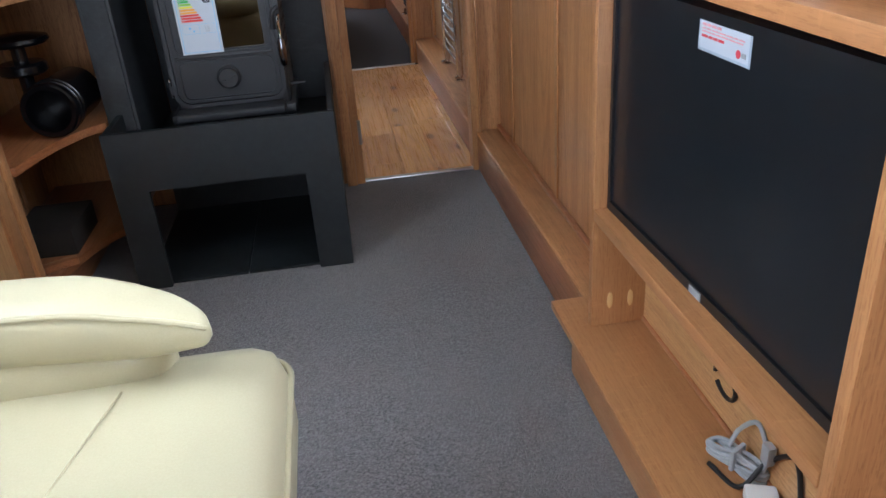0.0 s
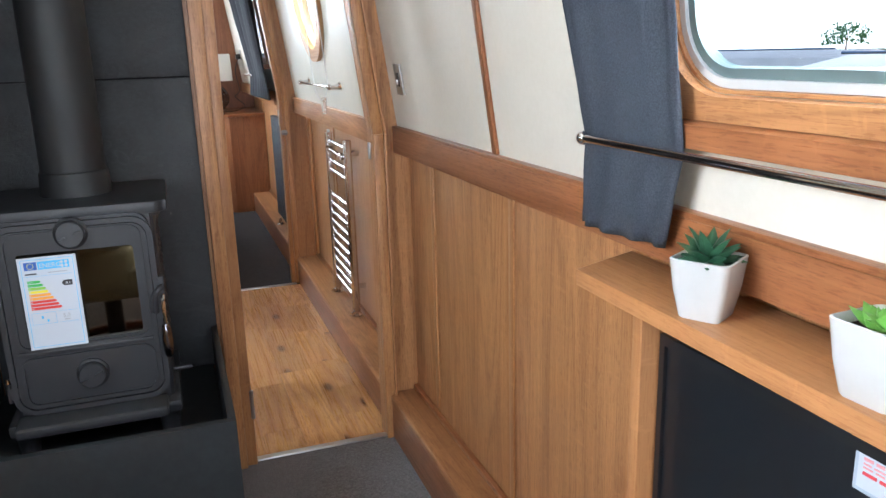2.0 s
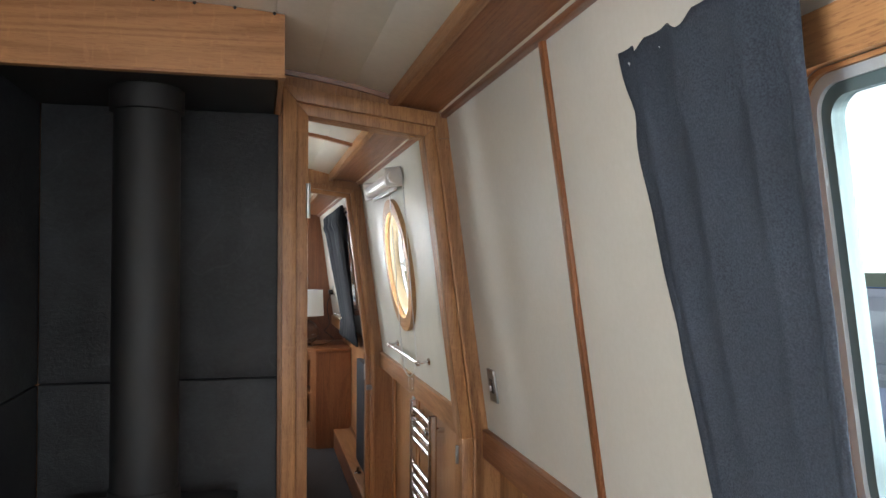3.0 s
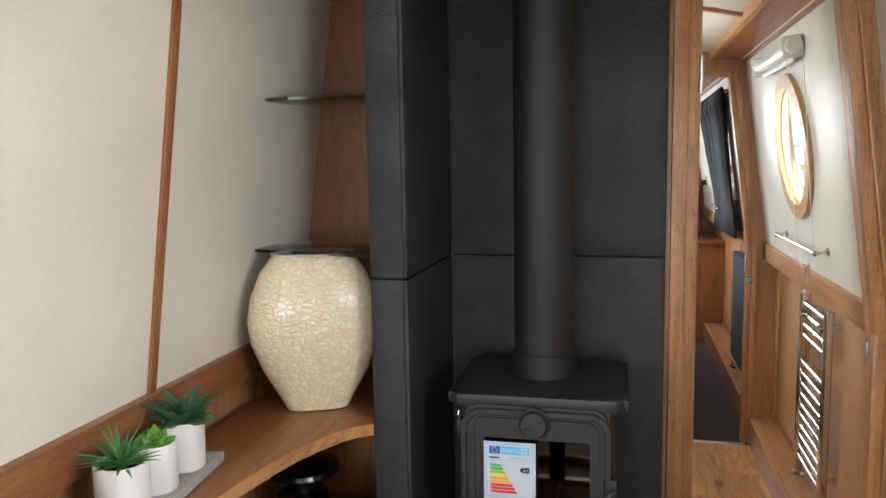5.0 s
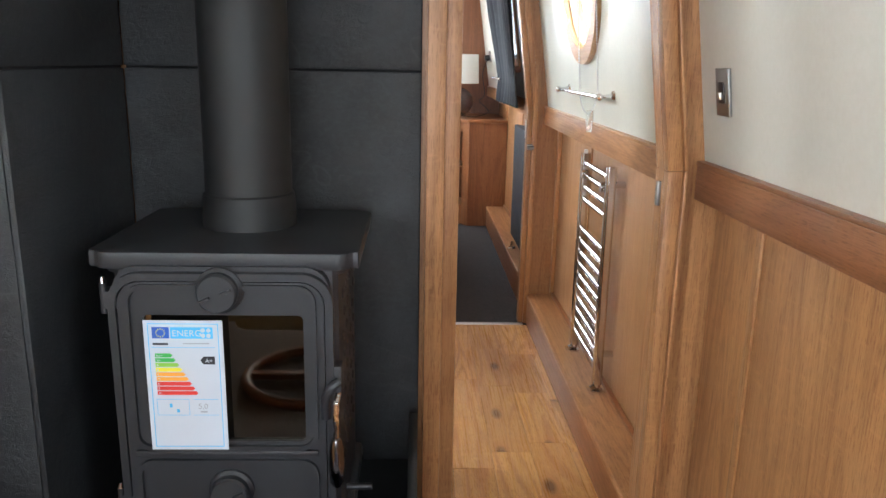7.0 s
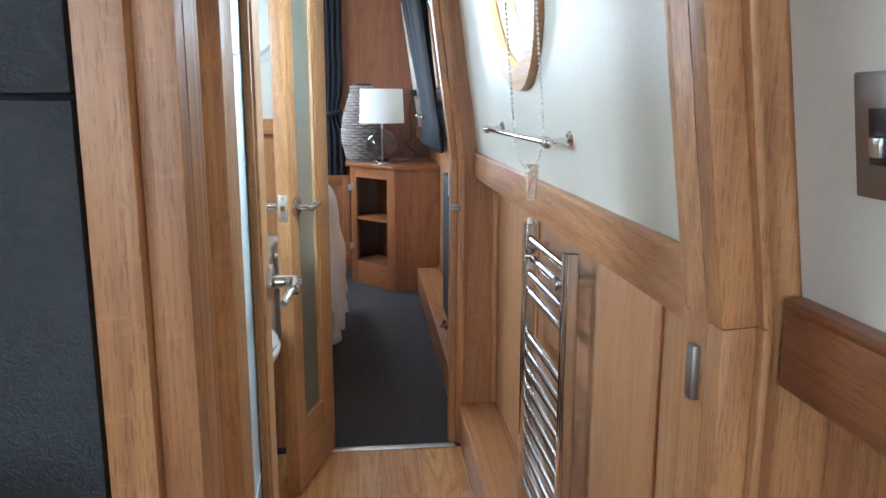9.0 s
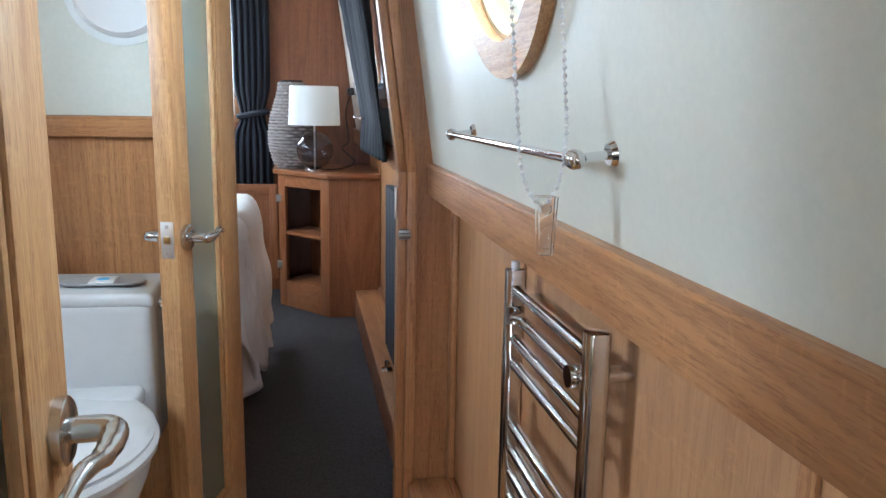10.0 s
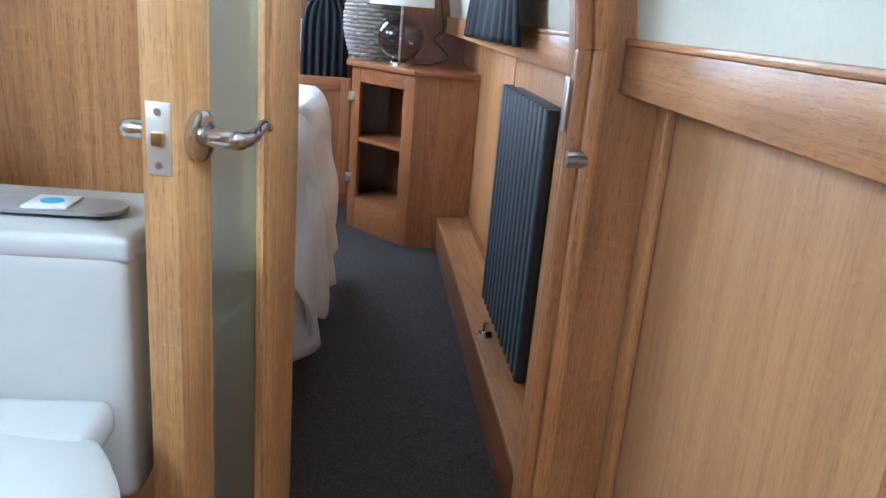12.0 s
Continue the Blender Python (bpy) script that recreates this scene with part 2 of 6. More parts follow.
for nm, base, rough, metal in (
    ("chrome", (0.72, 0.72, 0.73), 0.07, 1), ("satin_steel", (0.64, 0.64, 0.64), 0.3, 1), ("dark_metal", (0.05, 0.05, 0.055), 0.35, 0.6),
    ("handle_steel", (0.62, 0.63, 0.64), 0.17, 1), ("grey_steel", (0.36, 0.35, 0.34), 0.38, 1), ("plate_steel", (0.82, 0.82, 0.81), 0.42, 1), ("brass", (0.55, 0.38, 0.16), 0.3, 1), ("black_plastic", (0.012, 0.013, 0.015), 0.3, 0), ("tv_screen", (0.009, 0.011, 0.014), 0.28, 0),
    ("black_rubber", (0.012, 0.012, 0.013), 0.45, 0), ("white_plastic", (0.78, 0.78, 0.78), 0.3, 0), ("grey_cable", (0.32, 0.34, 0.36), 0.45, 0),
    ("paper", (0.5, 0.545, 0.61), 0.4, 0), ("bare_wood", (0.6, 0.38, 0.16), 0.5, 0), ("firebrick", (0.28, 0.16, 0.1), 0.9, 0),
    ("window_alloy", (0.2, 0.27, 0.27), 0.4, 0.5), ("ink", (0.02, 0.02, 0.025), 0.5, 0), ("ink_red", (0.65, 0.05, 0.07), 0.5, 0), ("ink_pink", (0.72, 0.3, 0.33), 0.5, 0), ("sticker_film", (0.36, 0.43, 0.52), 0.3, 0), ("black_enamel", (0.004, 0.004, 0.005), 0.22, 0), ("black_chrome", (0.2, 0.2, 0.22), 0.13, 1), ("lit_birch", (0.62, 0.49, 0.31), 0.45, 0), ("silver_alloy", (0.68, 0.71, 0.72), 0.4, 0.3),
    ("l_blue", (0.08, 0.45, 0.75), 0.4, 0), ("l_navy", (0.03, 0.1, 0.4), 0.4, 0), ("l_g1", (0.05, 0.42, 0.08), 0.4, 0), ("l_g2", (0.25, 0.55, 0.06), 0.4, 0),
    ("l_y", (0.8, 0.72, 0.04), 0.4, 0), ("l_o", (0.8, 0.35, 0.04), 0.4, 0), ("l_r", (0.65, 0.04, 0.03), 0.4, 0), ("grey_plate", (0.3, 0.3, 0.31), 0.35, 0),
    ("flue_iron", (0.008, 0.008, 0.0085), 0.58, 0.0), ("mirror", (0.9, 0.92, 0.91), 0.02, 1), ("log_wood", (0.35, 0.2, 0.1), 0.8, 0),
    ("upvc", (0.75, 0.78, 0.78), 0.35, 0), ("dark_void", (0.02, 0.015, 0.012), 0.8, 0)):
    material(nm, base, rough, metal)


def glassy(name, color, rough=0.0, ior=1.45, alpha=0.0, trans=1.0):
    m, nt, b = material(name, color, rough)
    b.inputs["Transmission Weight"].default_value, b.inputs["IOR"].default_value = trans, ior
    return m


glassy("clear_glass", (0.97, 1.0, 0.99))
glassy("green_glass", (0.75, 0.9, 0.86))
glassy("frosted_glass", (0.72, 0.88, 0.88), 0.5)
glassy("smoke_glass", (0.72, 0.7, 0.72), 0.02)
glassy("acrylic", (0.97, 0.98, 0.98), 0.08, 1.16)
material("stove_mirror_glass", (0.16, 0.14, 0.11), 0.03, 1.0)
m, nt, b = material("water", (0.06, 0.07, 0.06), 0.06)
bump(nt, b, noise_tex(nt, coords(nt, (2.2, 5, 1)), 1, 4), 0.5, 0.05)

# shell-chip vase: long lens-like cells with thin raised outlines
m, nt, b = material("shell_mosaic", (0.66, 0.57, 0.38), 0.2)
vor = nt.nodes.new("ShaderNodeTexVoronoi")
vor.feature = "DISTANCE_TO_EDGE"
vor.inputs["Scale"].default_value = 62
warp = noise_tex(nt, coords(nt, (26,) * 3, False), 1, 2)
shift = nt.nodes.new("ShaderNodeVectorMath")
shift.operation = "MULTIPLY_ADD"
shift.inputs[1].default_value = (0.012, 0.012, 0.012)
nz = nt.nodes.new("ShaderNodeTexNoise")
nz.inputs["Scale"].default_value = 60
nt.links.new(coords(nt, (1, 1, 1), False), nz.inputs["Vector"])
nt.links.new(nz.outputs["Color"], shift.inputs[0])
nt.links.new(coords(nt, (0.9, 0.9, 1.25), False), shift.inputs[2])
cells = shift.outputs[0]
nt.links.new(cells, vor.inputs["Vector"])
tint = nt.nodes.new("ShaderNodeTexVoronoi")
tint.inputs["Scale"].default_value = 62
nt.links.new(cells, tint.inputs["Vector"])
pick = nt.nodes.new("ShaderNodeSeparateColor")
nt.links.new(tint.outputs["Color"], pick.inputs[0])
line = ramp(nt, vor.outputs["Distance"], 0.1, 0.03)
col = blend(nt, pick.outputs[0], (0.78, 0.7, 0.52), (0.71, 0.62, 0.43))
col = blend(nt, calc(nt, "MULTIPLY", line, 0.45), col, (0.6, 0.49, 0.29))
nt.links.new(col, b.inputs["Base Color"])
bump(nt, b, calc(nt, "ADD", calc(nt, "MULTIPLY", ramp(nt, vor.outputs["Distance"], 0.0, 0.3), 1.0), calc(nt, "MULTIPLY", warp, 0.35)), 0.5, 0.0026)
b.inputs["Coat Weight"].default_value = 0.7
b.inputs["Coat Roughness"].default_value = 0.12

# ---- mesh helpers ----


def part(name, bm, mat, parent=None, label="", angle=35):
    bmesh.ops.recalc_face_normals(bm, faces=bm.faces)
    me = bpy.data.meshes.new(name)
    bm.to_mesh(me)
    bm.free()
    me.materials.append(MATS[mat])
    for p in me.polygons:
        p.use_smooth = True
    me.set_sharp_from_angle(angle=radians(angle))
    ob = new(name, me)
    if parent:
        ob.parent = parent
    if label:
        ob["label"] = label
    return ob


def thing(name, label, category, group="", at=(0, 0, 0), kind=""):
    ob = new(name)
    ob.location = at
    ob.empty_display_size = 0.1
    tagged(ob, label, category, group, kind)
    return ob


def cuboid(bm, x0, x1, y0, y1, z0, z1, bev=0.0, seg=2, rot=None):
    mtx = Matrix.Translation(((x0 + x1) / 2, (y0 + y1) / 2, (z0 + z1) / 2))
    if rot:
        mtx = mtx @ rot
    mtx = mtx @ Matrix.Diagonal((abs(x1 - x0), abs(y1 - y0), abs(z1 - z0), 1))
    vs = bmesh.ops.create_cube(bm, size=1, matrix=mtx)["verts"]
    if bev:
        es = list({e for v in vs for e in v.link_edges})
        bmesh.ops.bevel(bm, geom=es, offset=bev, segments=seg, affect="EDGES", profile=0.6)
    return bm


def cub(*a, **k):
    return cuboid(bmesh.new(), *a, **k)


def prism(bm, pts, vec, bev=0.0):
    vs = [bm.verts.new(p) for p in pts]
    f = bm.faces.new(vs)
    r = bmesh.ops.extrude_face_region(bm, geom=[f])
    nv = [g for g in r["geom"] if isinstance(g, bmesh.types.BMVert)]
    bmesh.ops.translate(bm, verts=nv, vec=vec)
    if bev:
        es = list({e for v in vs + nv for e in v.link_edges})
        bmesh.ops.bevel(bm, geom=es, offset=bev, segments=2, affect="EDGES", profile=0.6)
    return bm


def lathe(bm, prof, n=32, at=(0, 0, 0), mtx=None, squash=1.0):
    rings = []
    base = Matrix.Translation(at) @ (mtx or Matrix())
    for r, z in prof:
        rings.append([bm.verts.new(base @ Vector((r * math.cos(2 * math.pi * i / n), squash * r * math.sin(2 * math.pi * i / n), z))) for i in range(n)])
    for a, c in zip(rings, rings[1:]):
        for i in range(n):
            bm.faces.new((a[i], a[(i + 1) % n], c[(i + 1) % n], c[i]))
    bm.faces.new(rings[0][::-1])
    bm.faces.new(rings[-1])
    return bm


def rod(bm, a, b_, r, n=12, r2=None):
    a, b_ = Vector(a), Vector(b_)
    q = (b_ - a).to_track_quat("Z", "Y").to_matrix().to_4x4()
    return lathe(bm, [(r, 0), (r if r2 is None else r2, (b_ - a).length)], n, a, q)


def tube(bm, pts, r, n=8, closed=False):
    pts = [Vector(p) for p in pts]
    k, rings, up = len(pts), [], Vector((0.02, 0.05, 1)).normalized()
    for i, p in enumerate(pts):
        d = (pts[(i + 1) % k] - pts[i - 1]) if closed else (pts[min(i + 1, k - 1)] - pts[max(i - 1, 0)])
        d.normalize()
        s = d.cross(up)
        if s.length < 1e-3:
            s = d.cross(Vector((1, 0, 0)))
        s.normalize()
        u = s.cross(d)
        rr = r[i] if isinstance(r, (list, tuple)) else r
        rings.append([bm.verts.new(p + rr * (math.cos(2 * math.pi * j / n) * s + math.sin(2 * math.pi * j / n) * u)) for j in range(n)])
    for i in range(k if closed else k - 1):
        a, c = rings[i], rings[(i + 1) % k]
        for j in range(n):
            bm.faces.new((a[j], a[(j + 1) % n], c[(j + 1) % n], c[j]))
    if not closed:
        bm.faces.new(rings[0][::-1])
        bm.faces.new(rings[-1])
    return bm


def smooth_path(pts, n=8):
    """Points along a soft curve through pts."""
    p = [Vector(q) for q in pts]
    p = [2 * p[0] - p[1]] + p + [2 * p[-1] - p[-2]]
    out = []
    for i in range(1, len(p) - 2):
        for j in range(n):
            t = j / n
            out.append(0.5 * (2 * p[i] + (p[i + 1] - p[i - 1]) * t + (2 * p[i - 1] - 5 * p[i] + 4 * p[i + 1] - p[i + 2]) * t * t + (3 * p[i] - p[i - 1] - 3 * p[i + 1] + p[i + 2]) * t ** 3))
    out.append(p[-2])
    return out


def holed(outer, holes, depth, mtx):
    """A flat panel with holes, in local u, v, and its depth along +w."""
    bm = bmesh.new()
    for loop in [outer, *holes]:
        vs = [bm.verts.new((u, v, 0)) for u, v in loop]
        for i in range(len(vs)):
            bm.edges.new((vs[i], vs[(i + 1) % len(vs)]))
    bmesh.ops.triangle_fill(bm, use_beauty=True, use_dissolve=False, edges=bm.edges[:])
    r = bmesh.ops.extrude_face_region(bm, geom=bm.faces[:])
    bmesh.ops.translate(bm, verts=[g for g in r["geom"] if isinstance(g, bmesh.types.BMVert)], vec=(0, 0, depth))
    bm.transform(mtx)
    return bm


def rounded(u0, u1, v0, v1, r, n=6):
    out = []
    for cu, cv, a0 in ((u1 - r, v1 - r, 0), (u0 + r, v1 - r, 90), (u0 + r, v0 + r, 180), (u1 - r, v0 + r, 270)):
        out += [(cu + r * math.cos(radians(a0 + 90 * i / n)), cv + r * math.sin(radians(a0 + 90 * i / n))) for i in range(n + 1)]
    return out


def window_outline(u0, u1, v0, v1, r, n=8):
    """Well-rounded lower corners, tighter upper ones."""
    low, top = rounded(u0, u1, v0, v1, r, n), rounded(u0, u1, v0, v1, r * 0.4, n)
    return top[:2 * n + 2] + low[2 * n + 2:]


def circle(cu, cv, r, n=48, sv=1.0):
    return [(cu + r * math.cos(2 * math.pi * i / n), cv + sv * r * math.sin(2 * math.pi * i / n)) for i in range(n)]


# ---- plan: x to starboard, y to the bow ----
CX, LEAN_IN, DADO = -0.325, 0.14, 1.0


def side_x(z, side=1):
    """The lined cabin side above the dado, which leans inwards; side -1 is the other one."""
    return CX + side * (0.79 - LEAN_IN * (z - DADO))


def roof_z(x):
    return 1.975 - 0.25 * (x - CX) ** 2


def side_frame(side):
    """u along the boat, v up the slope from the dado, w outwards."""
    k = math.hypot(1, LEAN_IN)
    v = Vector((-side * LEAN_IN / k, 0, 1 / k))
    w = Vector((side / k, 0, LEAN_IN / k))
    o = Vector((side_x(DADO, side), 0, DADO))
    return Matrix(((0, v.x, w.x, o.x), (1, v.y, w.y, o.y), (0, v.z, w.z, o.z), (0, 0, 0, 1)))


BACK_Y, BULK_A, BULK_B, BOW_Y = -2.2, (2.75, 2.785), (4.62, 4.655), 7.45

# ---- floors ----
part("ground", cub(-400, 400, -400, 400, -0.9, -0.7), "water").name = "water"
tagged(bpy.data.objects["water"], "still grey-brown canal water around the boat", "water", kind="structure")
fl = part("floor_saloon", cub(-1.25, 0.62, BACK_Y, 2.745, -0.06, 0.0), "carpet")
tagged(fl, "grey cut-pile fitted carpet in the saloon", "carpet", kind="structure")
fl = part("floor_bathroom", cub(-1.25, 0.62, 2.755, 4.585, -0.06, -0.006), "dark_void")
tagged(fl, "honey oak plank floor of the bathroom passage", "floor", kind="structure")
bath_floor = fl
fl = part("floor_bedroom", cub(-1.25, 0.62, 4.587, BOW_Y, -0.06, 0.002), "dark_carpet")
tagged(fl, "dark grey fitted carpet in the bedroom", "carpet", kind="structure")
for nm, y in (("threshold_1", 2.75), ("threshold_2", 4.585)):
    tagged(part(nm, cub(-0.03, 0.39, y - 0.014, y + 0.012, 0, 0.006, 0.003), "satin_steel"), "worn metal threshold strip across the doorway", "threshold", kind="structure")

# ---- sides below the dado ----
for side, tag in ((1, "starboard"), (-1, "port")):
    mx = lambda x: x if side == 1 else 2 * CX - x
    for room, y0, y1, px in (("saloon", BACK_Y, 2.745, 0.5), ("bathroom", 2.785, 4.62, 0.53), ("bedroom", 4.655, BOW_Y, 0.55)):
        bm = cub(mx(px + 0.012), mx(px + 0.06), y0, y1, -0.05, 0.92)
        w = tagged(part(f"wall_{tag}_{room}_lower", bm, "oak_z"), "oak veneered panelling below the gunwale dado", "wall panelling", kind="structure")
        joints = {"saloon": (-2.2, -1.2, -0.2, 0.6, 1.36, 2.005, 2.53, 2.745), "bathroom": (2.785, 3.2, 4.0, 4.62), "bedroom": (4.655, 5.3, 6.0, 6.8, BOW_Y)}[room]
        for a, c in zip(joints, joints[1:]):
            part("panel", cub(mx(px), mx(px + 0.011), a + 0.002, c - 0.002, 0.02, 0.925 if side == 1 else 0.9, 0.002), "bath_oak_z" if room == "bathroom" else "oak_z", w)
        for yj in joints[1:-1]:
            part("batten", cub(mx(px - 0.006), mx(px), yj - 0.012, yj + 0.012, 0.14, 0.92 if side == 1 else 0.9, 0.003), "oak_z", w)
        # boxed pipe ledge along the floor
        fx, lz, le = (0.402, 0.15, y1) if room == "saloon" else (0.405, 0.14, y1) if room == "bathroom" else (0.408, 0.15, 6.76)
        if side == 1:
            bm = cub(fx + 0.008, px, y0, le, 0.0, lz - 0.018)
            l = tagged(part(f"pipe_box_{room}", bm, "oak_y"), "low oak pipe boxing along the cabin side", "pipe boxing", kind="structure")
            part("ledge_top", cub(fx, px, y0, le, lz - 0.022, lz, 0.008, 3), "oak_y", l)
            part("edge_bead", cub(px - 0.016, px, y0 + 0.001, le - 0.001, lz, lz + 0.016, 0.005), "red_oak_y", l)
            part("front_board", cub(fx + 0.002, fx + 0.012, y0 + 0.001, le - 0.001, 0.002, lz - 0.018, 0.002), "red_oak_y", l)
        # dado board and its nosing
        wd = "red_oak_y" if room == "saloon" else "oak_y"
        dz = -0.024 if side == -1 and room == "saloon" else 0.0
        bm = cub(mx(0.45), mx(0.53), y0, y1, 0.922 + dz, 0.991 + dz, 0.003)
        d = tagged(part(f"trim_dado_{tag}_{room}", bm, wd), "varnished oak dado board along the gunwale", "dado rail", kind="structure")
        part("nosing", cub(mx(0.447), mx(0.49), y0 + 0.001, y1 - 0.001, 0.991 + dz, 1.001 + dz, 0.004), wd, d)

# ---- sides above the dado, with their openings ----
WIN = {(1, "saloon"): [window_outline(0.42, 1.378, 0.155, 0.655, 0.09)], (-1, "saloon"): [window_outline(0.42, 1.3, 0.155, 0.655, 0.09)],
       (1, "bathroom"): [circle(3.77, 0.455, 0.215)], (-1, "bathroom"): [circle(3.72, 0.455, 0.215)],
       (1, "bedroom"): [window_outline(5.4, 6.15, 0.2, 0.65, 0.09)], (-1, "bedroom"): [window_outline(5.6, 6.9, 0.2, 0.65, 0.09)]}
for side, tag in ((1, "starboard"), (-1, "port")):
    for room, y0, y1 in (("saloon", BACK_Y, 2.745), ("bathroom", 2.785, 4.62), ("bedroom", 4.655, BOW_Y)):
        bm = holed([(y0, -0.05), (y1, -0.05), (y1, 0.96), (y0, 0.96)], WIN[side, room], 0.05, side_frame(side))
        tagged(part(f"wall_{tag}_{room}_upper", bm, "bath_paint" if room == "bathroom" else "cream_paint"), "cream painted cabin side leaning slightly inwards", "wall", kind="structure")
# bead strips over the lining joints
for side, ys in ((1, (2.0, -0.4)), (-1, (2.0, -0.4))):
    for y in ys:
        bm = cub(y - 0.011, y + 0.011, 0.002 if side == 1 else -0.024, 0.885, -0.009, 0.0, 0.003)
        bm.transform(side_frame(side))
        tagged(part("trim_bead", bm, "red_oak_z"), "narrow oak bead covering a lining joint", "bead strip", kind="structure")

# ---- roof lining: boards along the boat, with V joints ----
bm = bmesh.new()
xs = []
x = CX - 0.74
while x < CX + 0.74:
    xs += [(x, 0.0025), (x + 0.007, 0.0), (x + 0.098, 0.0)]
    x += 0.105
for y0, y1 in ((BACK_Y, BOW_Y + 0.05),):
    prev = None
    for x, up in xs:
        z = roof_z(x) + up
        cur = (bm.verts.new((x, y0, z)), bm.verts.new((x, y1, z)), bm.verts.new((x, y1, z + 0.06)), bm.verts.new((x, y0, z + 0.06)))
        if prev:
            for i in range(4):
                j = (i + 1) % 4
                bm.faces.new((prev[i], prev[j], cur[j], cur[i]))
        prev = cur
tagged(part("ceiling", bm, "ceiling_paint", angle=20), "cream boarded cambered cabin roof lining", "ceiling", kind="structure")


def roof_rib(name, y, x0, x1, w=0.032, mat="red_oak_x"):
    bm, prev = bmesh.new(), None
    for i in range(25):
        x = x0 + (x1 - x0) * i / 24
        z = roof_z(x)
        cur = [bm.verts.new(p) for p in ((x, y - w / 2, z + 0.004), (x, y - w / 2 + 0.004, z - 0.012), (x, y + w / 2 - 0.004, z - 0.012), (x, y + w / 2, z + 0.004))]
        if prev:
            for j in range(4):
                k = (j + 1) % 4
                bm.faces.new((prev[j], prev[k], cur[k], cur[j]))
        prev = cur
    return tagged(part(name, bm, mat), "curved oak strip across the roof lining", "ceiling trim", kind="structure")


for y in (1.6, -0.4, 3.6, 5.6):
    roof_rib("trim_roof_rib", y, CX - 0.53, CX + 0.53)
roof_rib("trim_roof_rib", 2.735, -0.1, CX + 0.53, 0.02)
# cornice boxes along both sides
for side, tag in ((1, "starboard"), (-1, "port")):
    for room, y0, y1 in (("saloon", BACK_Y, 2.745), ("bathroom", 2.785, 4.62), ("bedroom", 4.655, BOW_Y)):
        X = lambda d: CX + side * d
        bm = prism(bmesh.new(), [(X(0.53), y0, 1.884), (X(0.685), y0, 1.866), (X(0.74), y0, 1.95), (X(0.53), y0, 1.95)], (0, y1 - y0, 0))
        c = tagged(part(f"trim_cornice_{tag}_{room}", bm, "red_oak_y"), "oak boxed cornice between cabin side and roof lining", "cornice", kind="structure")
        part("fascia", cub(X(0.508), X(0.53), y0 + 0.001, y1 - 0.001, 1.876, 1.93, 0.003), "oak_y", c)
        part("quadrant", cub(X(0.652), X(0.672), y0 + 0.001, y1 - 0.001, 1.856, 1.874, 0.006), "red_oak_y", c)


# ---- bulkheads ----
def section(y, op):
    """The boat's cross-section with a doorway cut from the floor."""
    right = [(0.56, 0), (0.56, 0.96), (side_x(1.0) + 0.03, 1.0), (side_x(1.9) + 0.03, 1.9)]
    arch = [(x, roof_z(x) + 0.03) for x in (0.3, 0.15, 0.0, -0.15, -0.325, -0.5, -0.65, -0.8, -0.95)]
    left = [(2 * CX - p[0], p[1]) for p in right[::-1]]
    return [(p[0], y, p[1]) for p in [*op, *right, *arch, *left]]


OPEN_A = [(-0.03, 0), (-0.03, 1.842), (0.278, 1.8), (0.385, 0.98), (0.385, 0)]
OPEN_B = [(-0.034, 0), (-0.034, 1.83), (0.27, 1.79), (0.375, 0.98), (0.37, 0)]
for nm, (y0, y1), op in (("wall_bulkhead_1", BULK_A, OPEN_A), ("wall_bulkhead_2", BULK_B, OPEN_B)):
    tagged(part(nm, prism(bmesh.new(), section(y0, op), (0, y1 - y0, 0)), "oak_z"), "oak veneered bulkhead with a doorway", "bulkhead", kind="structure")


def casing_run(bm, inner, width, y0, y1):
    """A mitred flat frame outside a doorway outline, standing from y0 to y1."""
    n = len(inner)
    out = []
    for i, p in enumerate(inner):
        p = Vector(p)
        d1 = (Vector(inner[i]) - Vector(inner[i - 1])).normalized() if i else (Vector(inner[1]) - p).normalized()
        d2 = (Vector(inner[i + 1]) - p).normalized() if i < n - 1 else d1
        nrm = lambda d: Vector((-d.y, d.x))
        m = (nrm(d1) + nrm(d2)).normalized()
        out.append(p + m * (width / max(0.3, m.dot(nrm(d1)))))
    for i in range(n - 1):
        q = [inner[i], inner[i + 1], tuple(out[i + 1]), tuple(out[i])]
        prism(bm, [(a, y0, c) for a, c in q], (0, y1 - y0, 0), 0.003)
    return out


dr = thing("door_frame_1", "moulded oak door casing between saloon and bathroom", "door frame", kind="structure")
bm = bmesh.new()
o1 = casing_run(bm, OPEN_A, 0.03, 2.722, 2.75)
part("casing", bm, "oak_z", dr)
bm = bmesh.new()
casing_run(bm, [tuple(p) for p in o1[:3]], 0.036, 2.708, 2.75)
casing_run(bm, [tuple(p) for p in o1[2:]], 0.008, 2.712, 2.75)
part("moulding", bm, "oak_z", dr)
bm = bmesh.new()
casing_run(bm, OPEN_A, 0.04, 2.786, 2.8)
part("casing", bm, "oak_z", dr)
for z in (1.62, 0.2):
    bm = cub(-0.034, -0.0275, 2.724, 2.744, z - 0.04, z + 0.04, 0.001)
    rod(bm, (-0.03, 2.721, z - 0.045), (-0.03, 2.721, z + 0.045), 0.006)
    part("hinge", bm, "satin_steel", dr)
part("strike_plate", cub(0.378, 0.3862, 2.758, 2.772, 0.905, 0.955, 0.002), "grey_steel", dr)
dr2 = thing("door_frame_2", "oak door casing between bathroom and bedroom", "door frame", kind="structure")
bm = bmesh.new()
o2 = casing_run(bm, OPEN_B, 0.022, 4.605, 4.62)
part("casing", bm, "oak_z", dr2)
bm = bmesh.new()
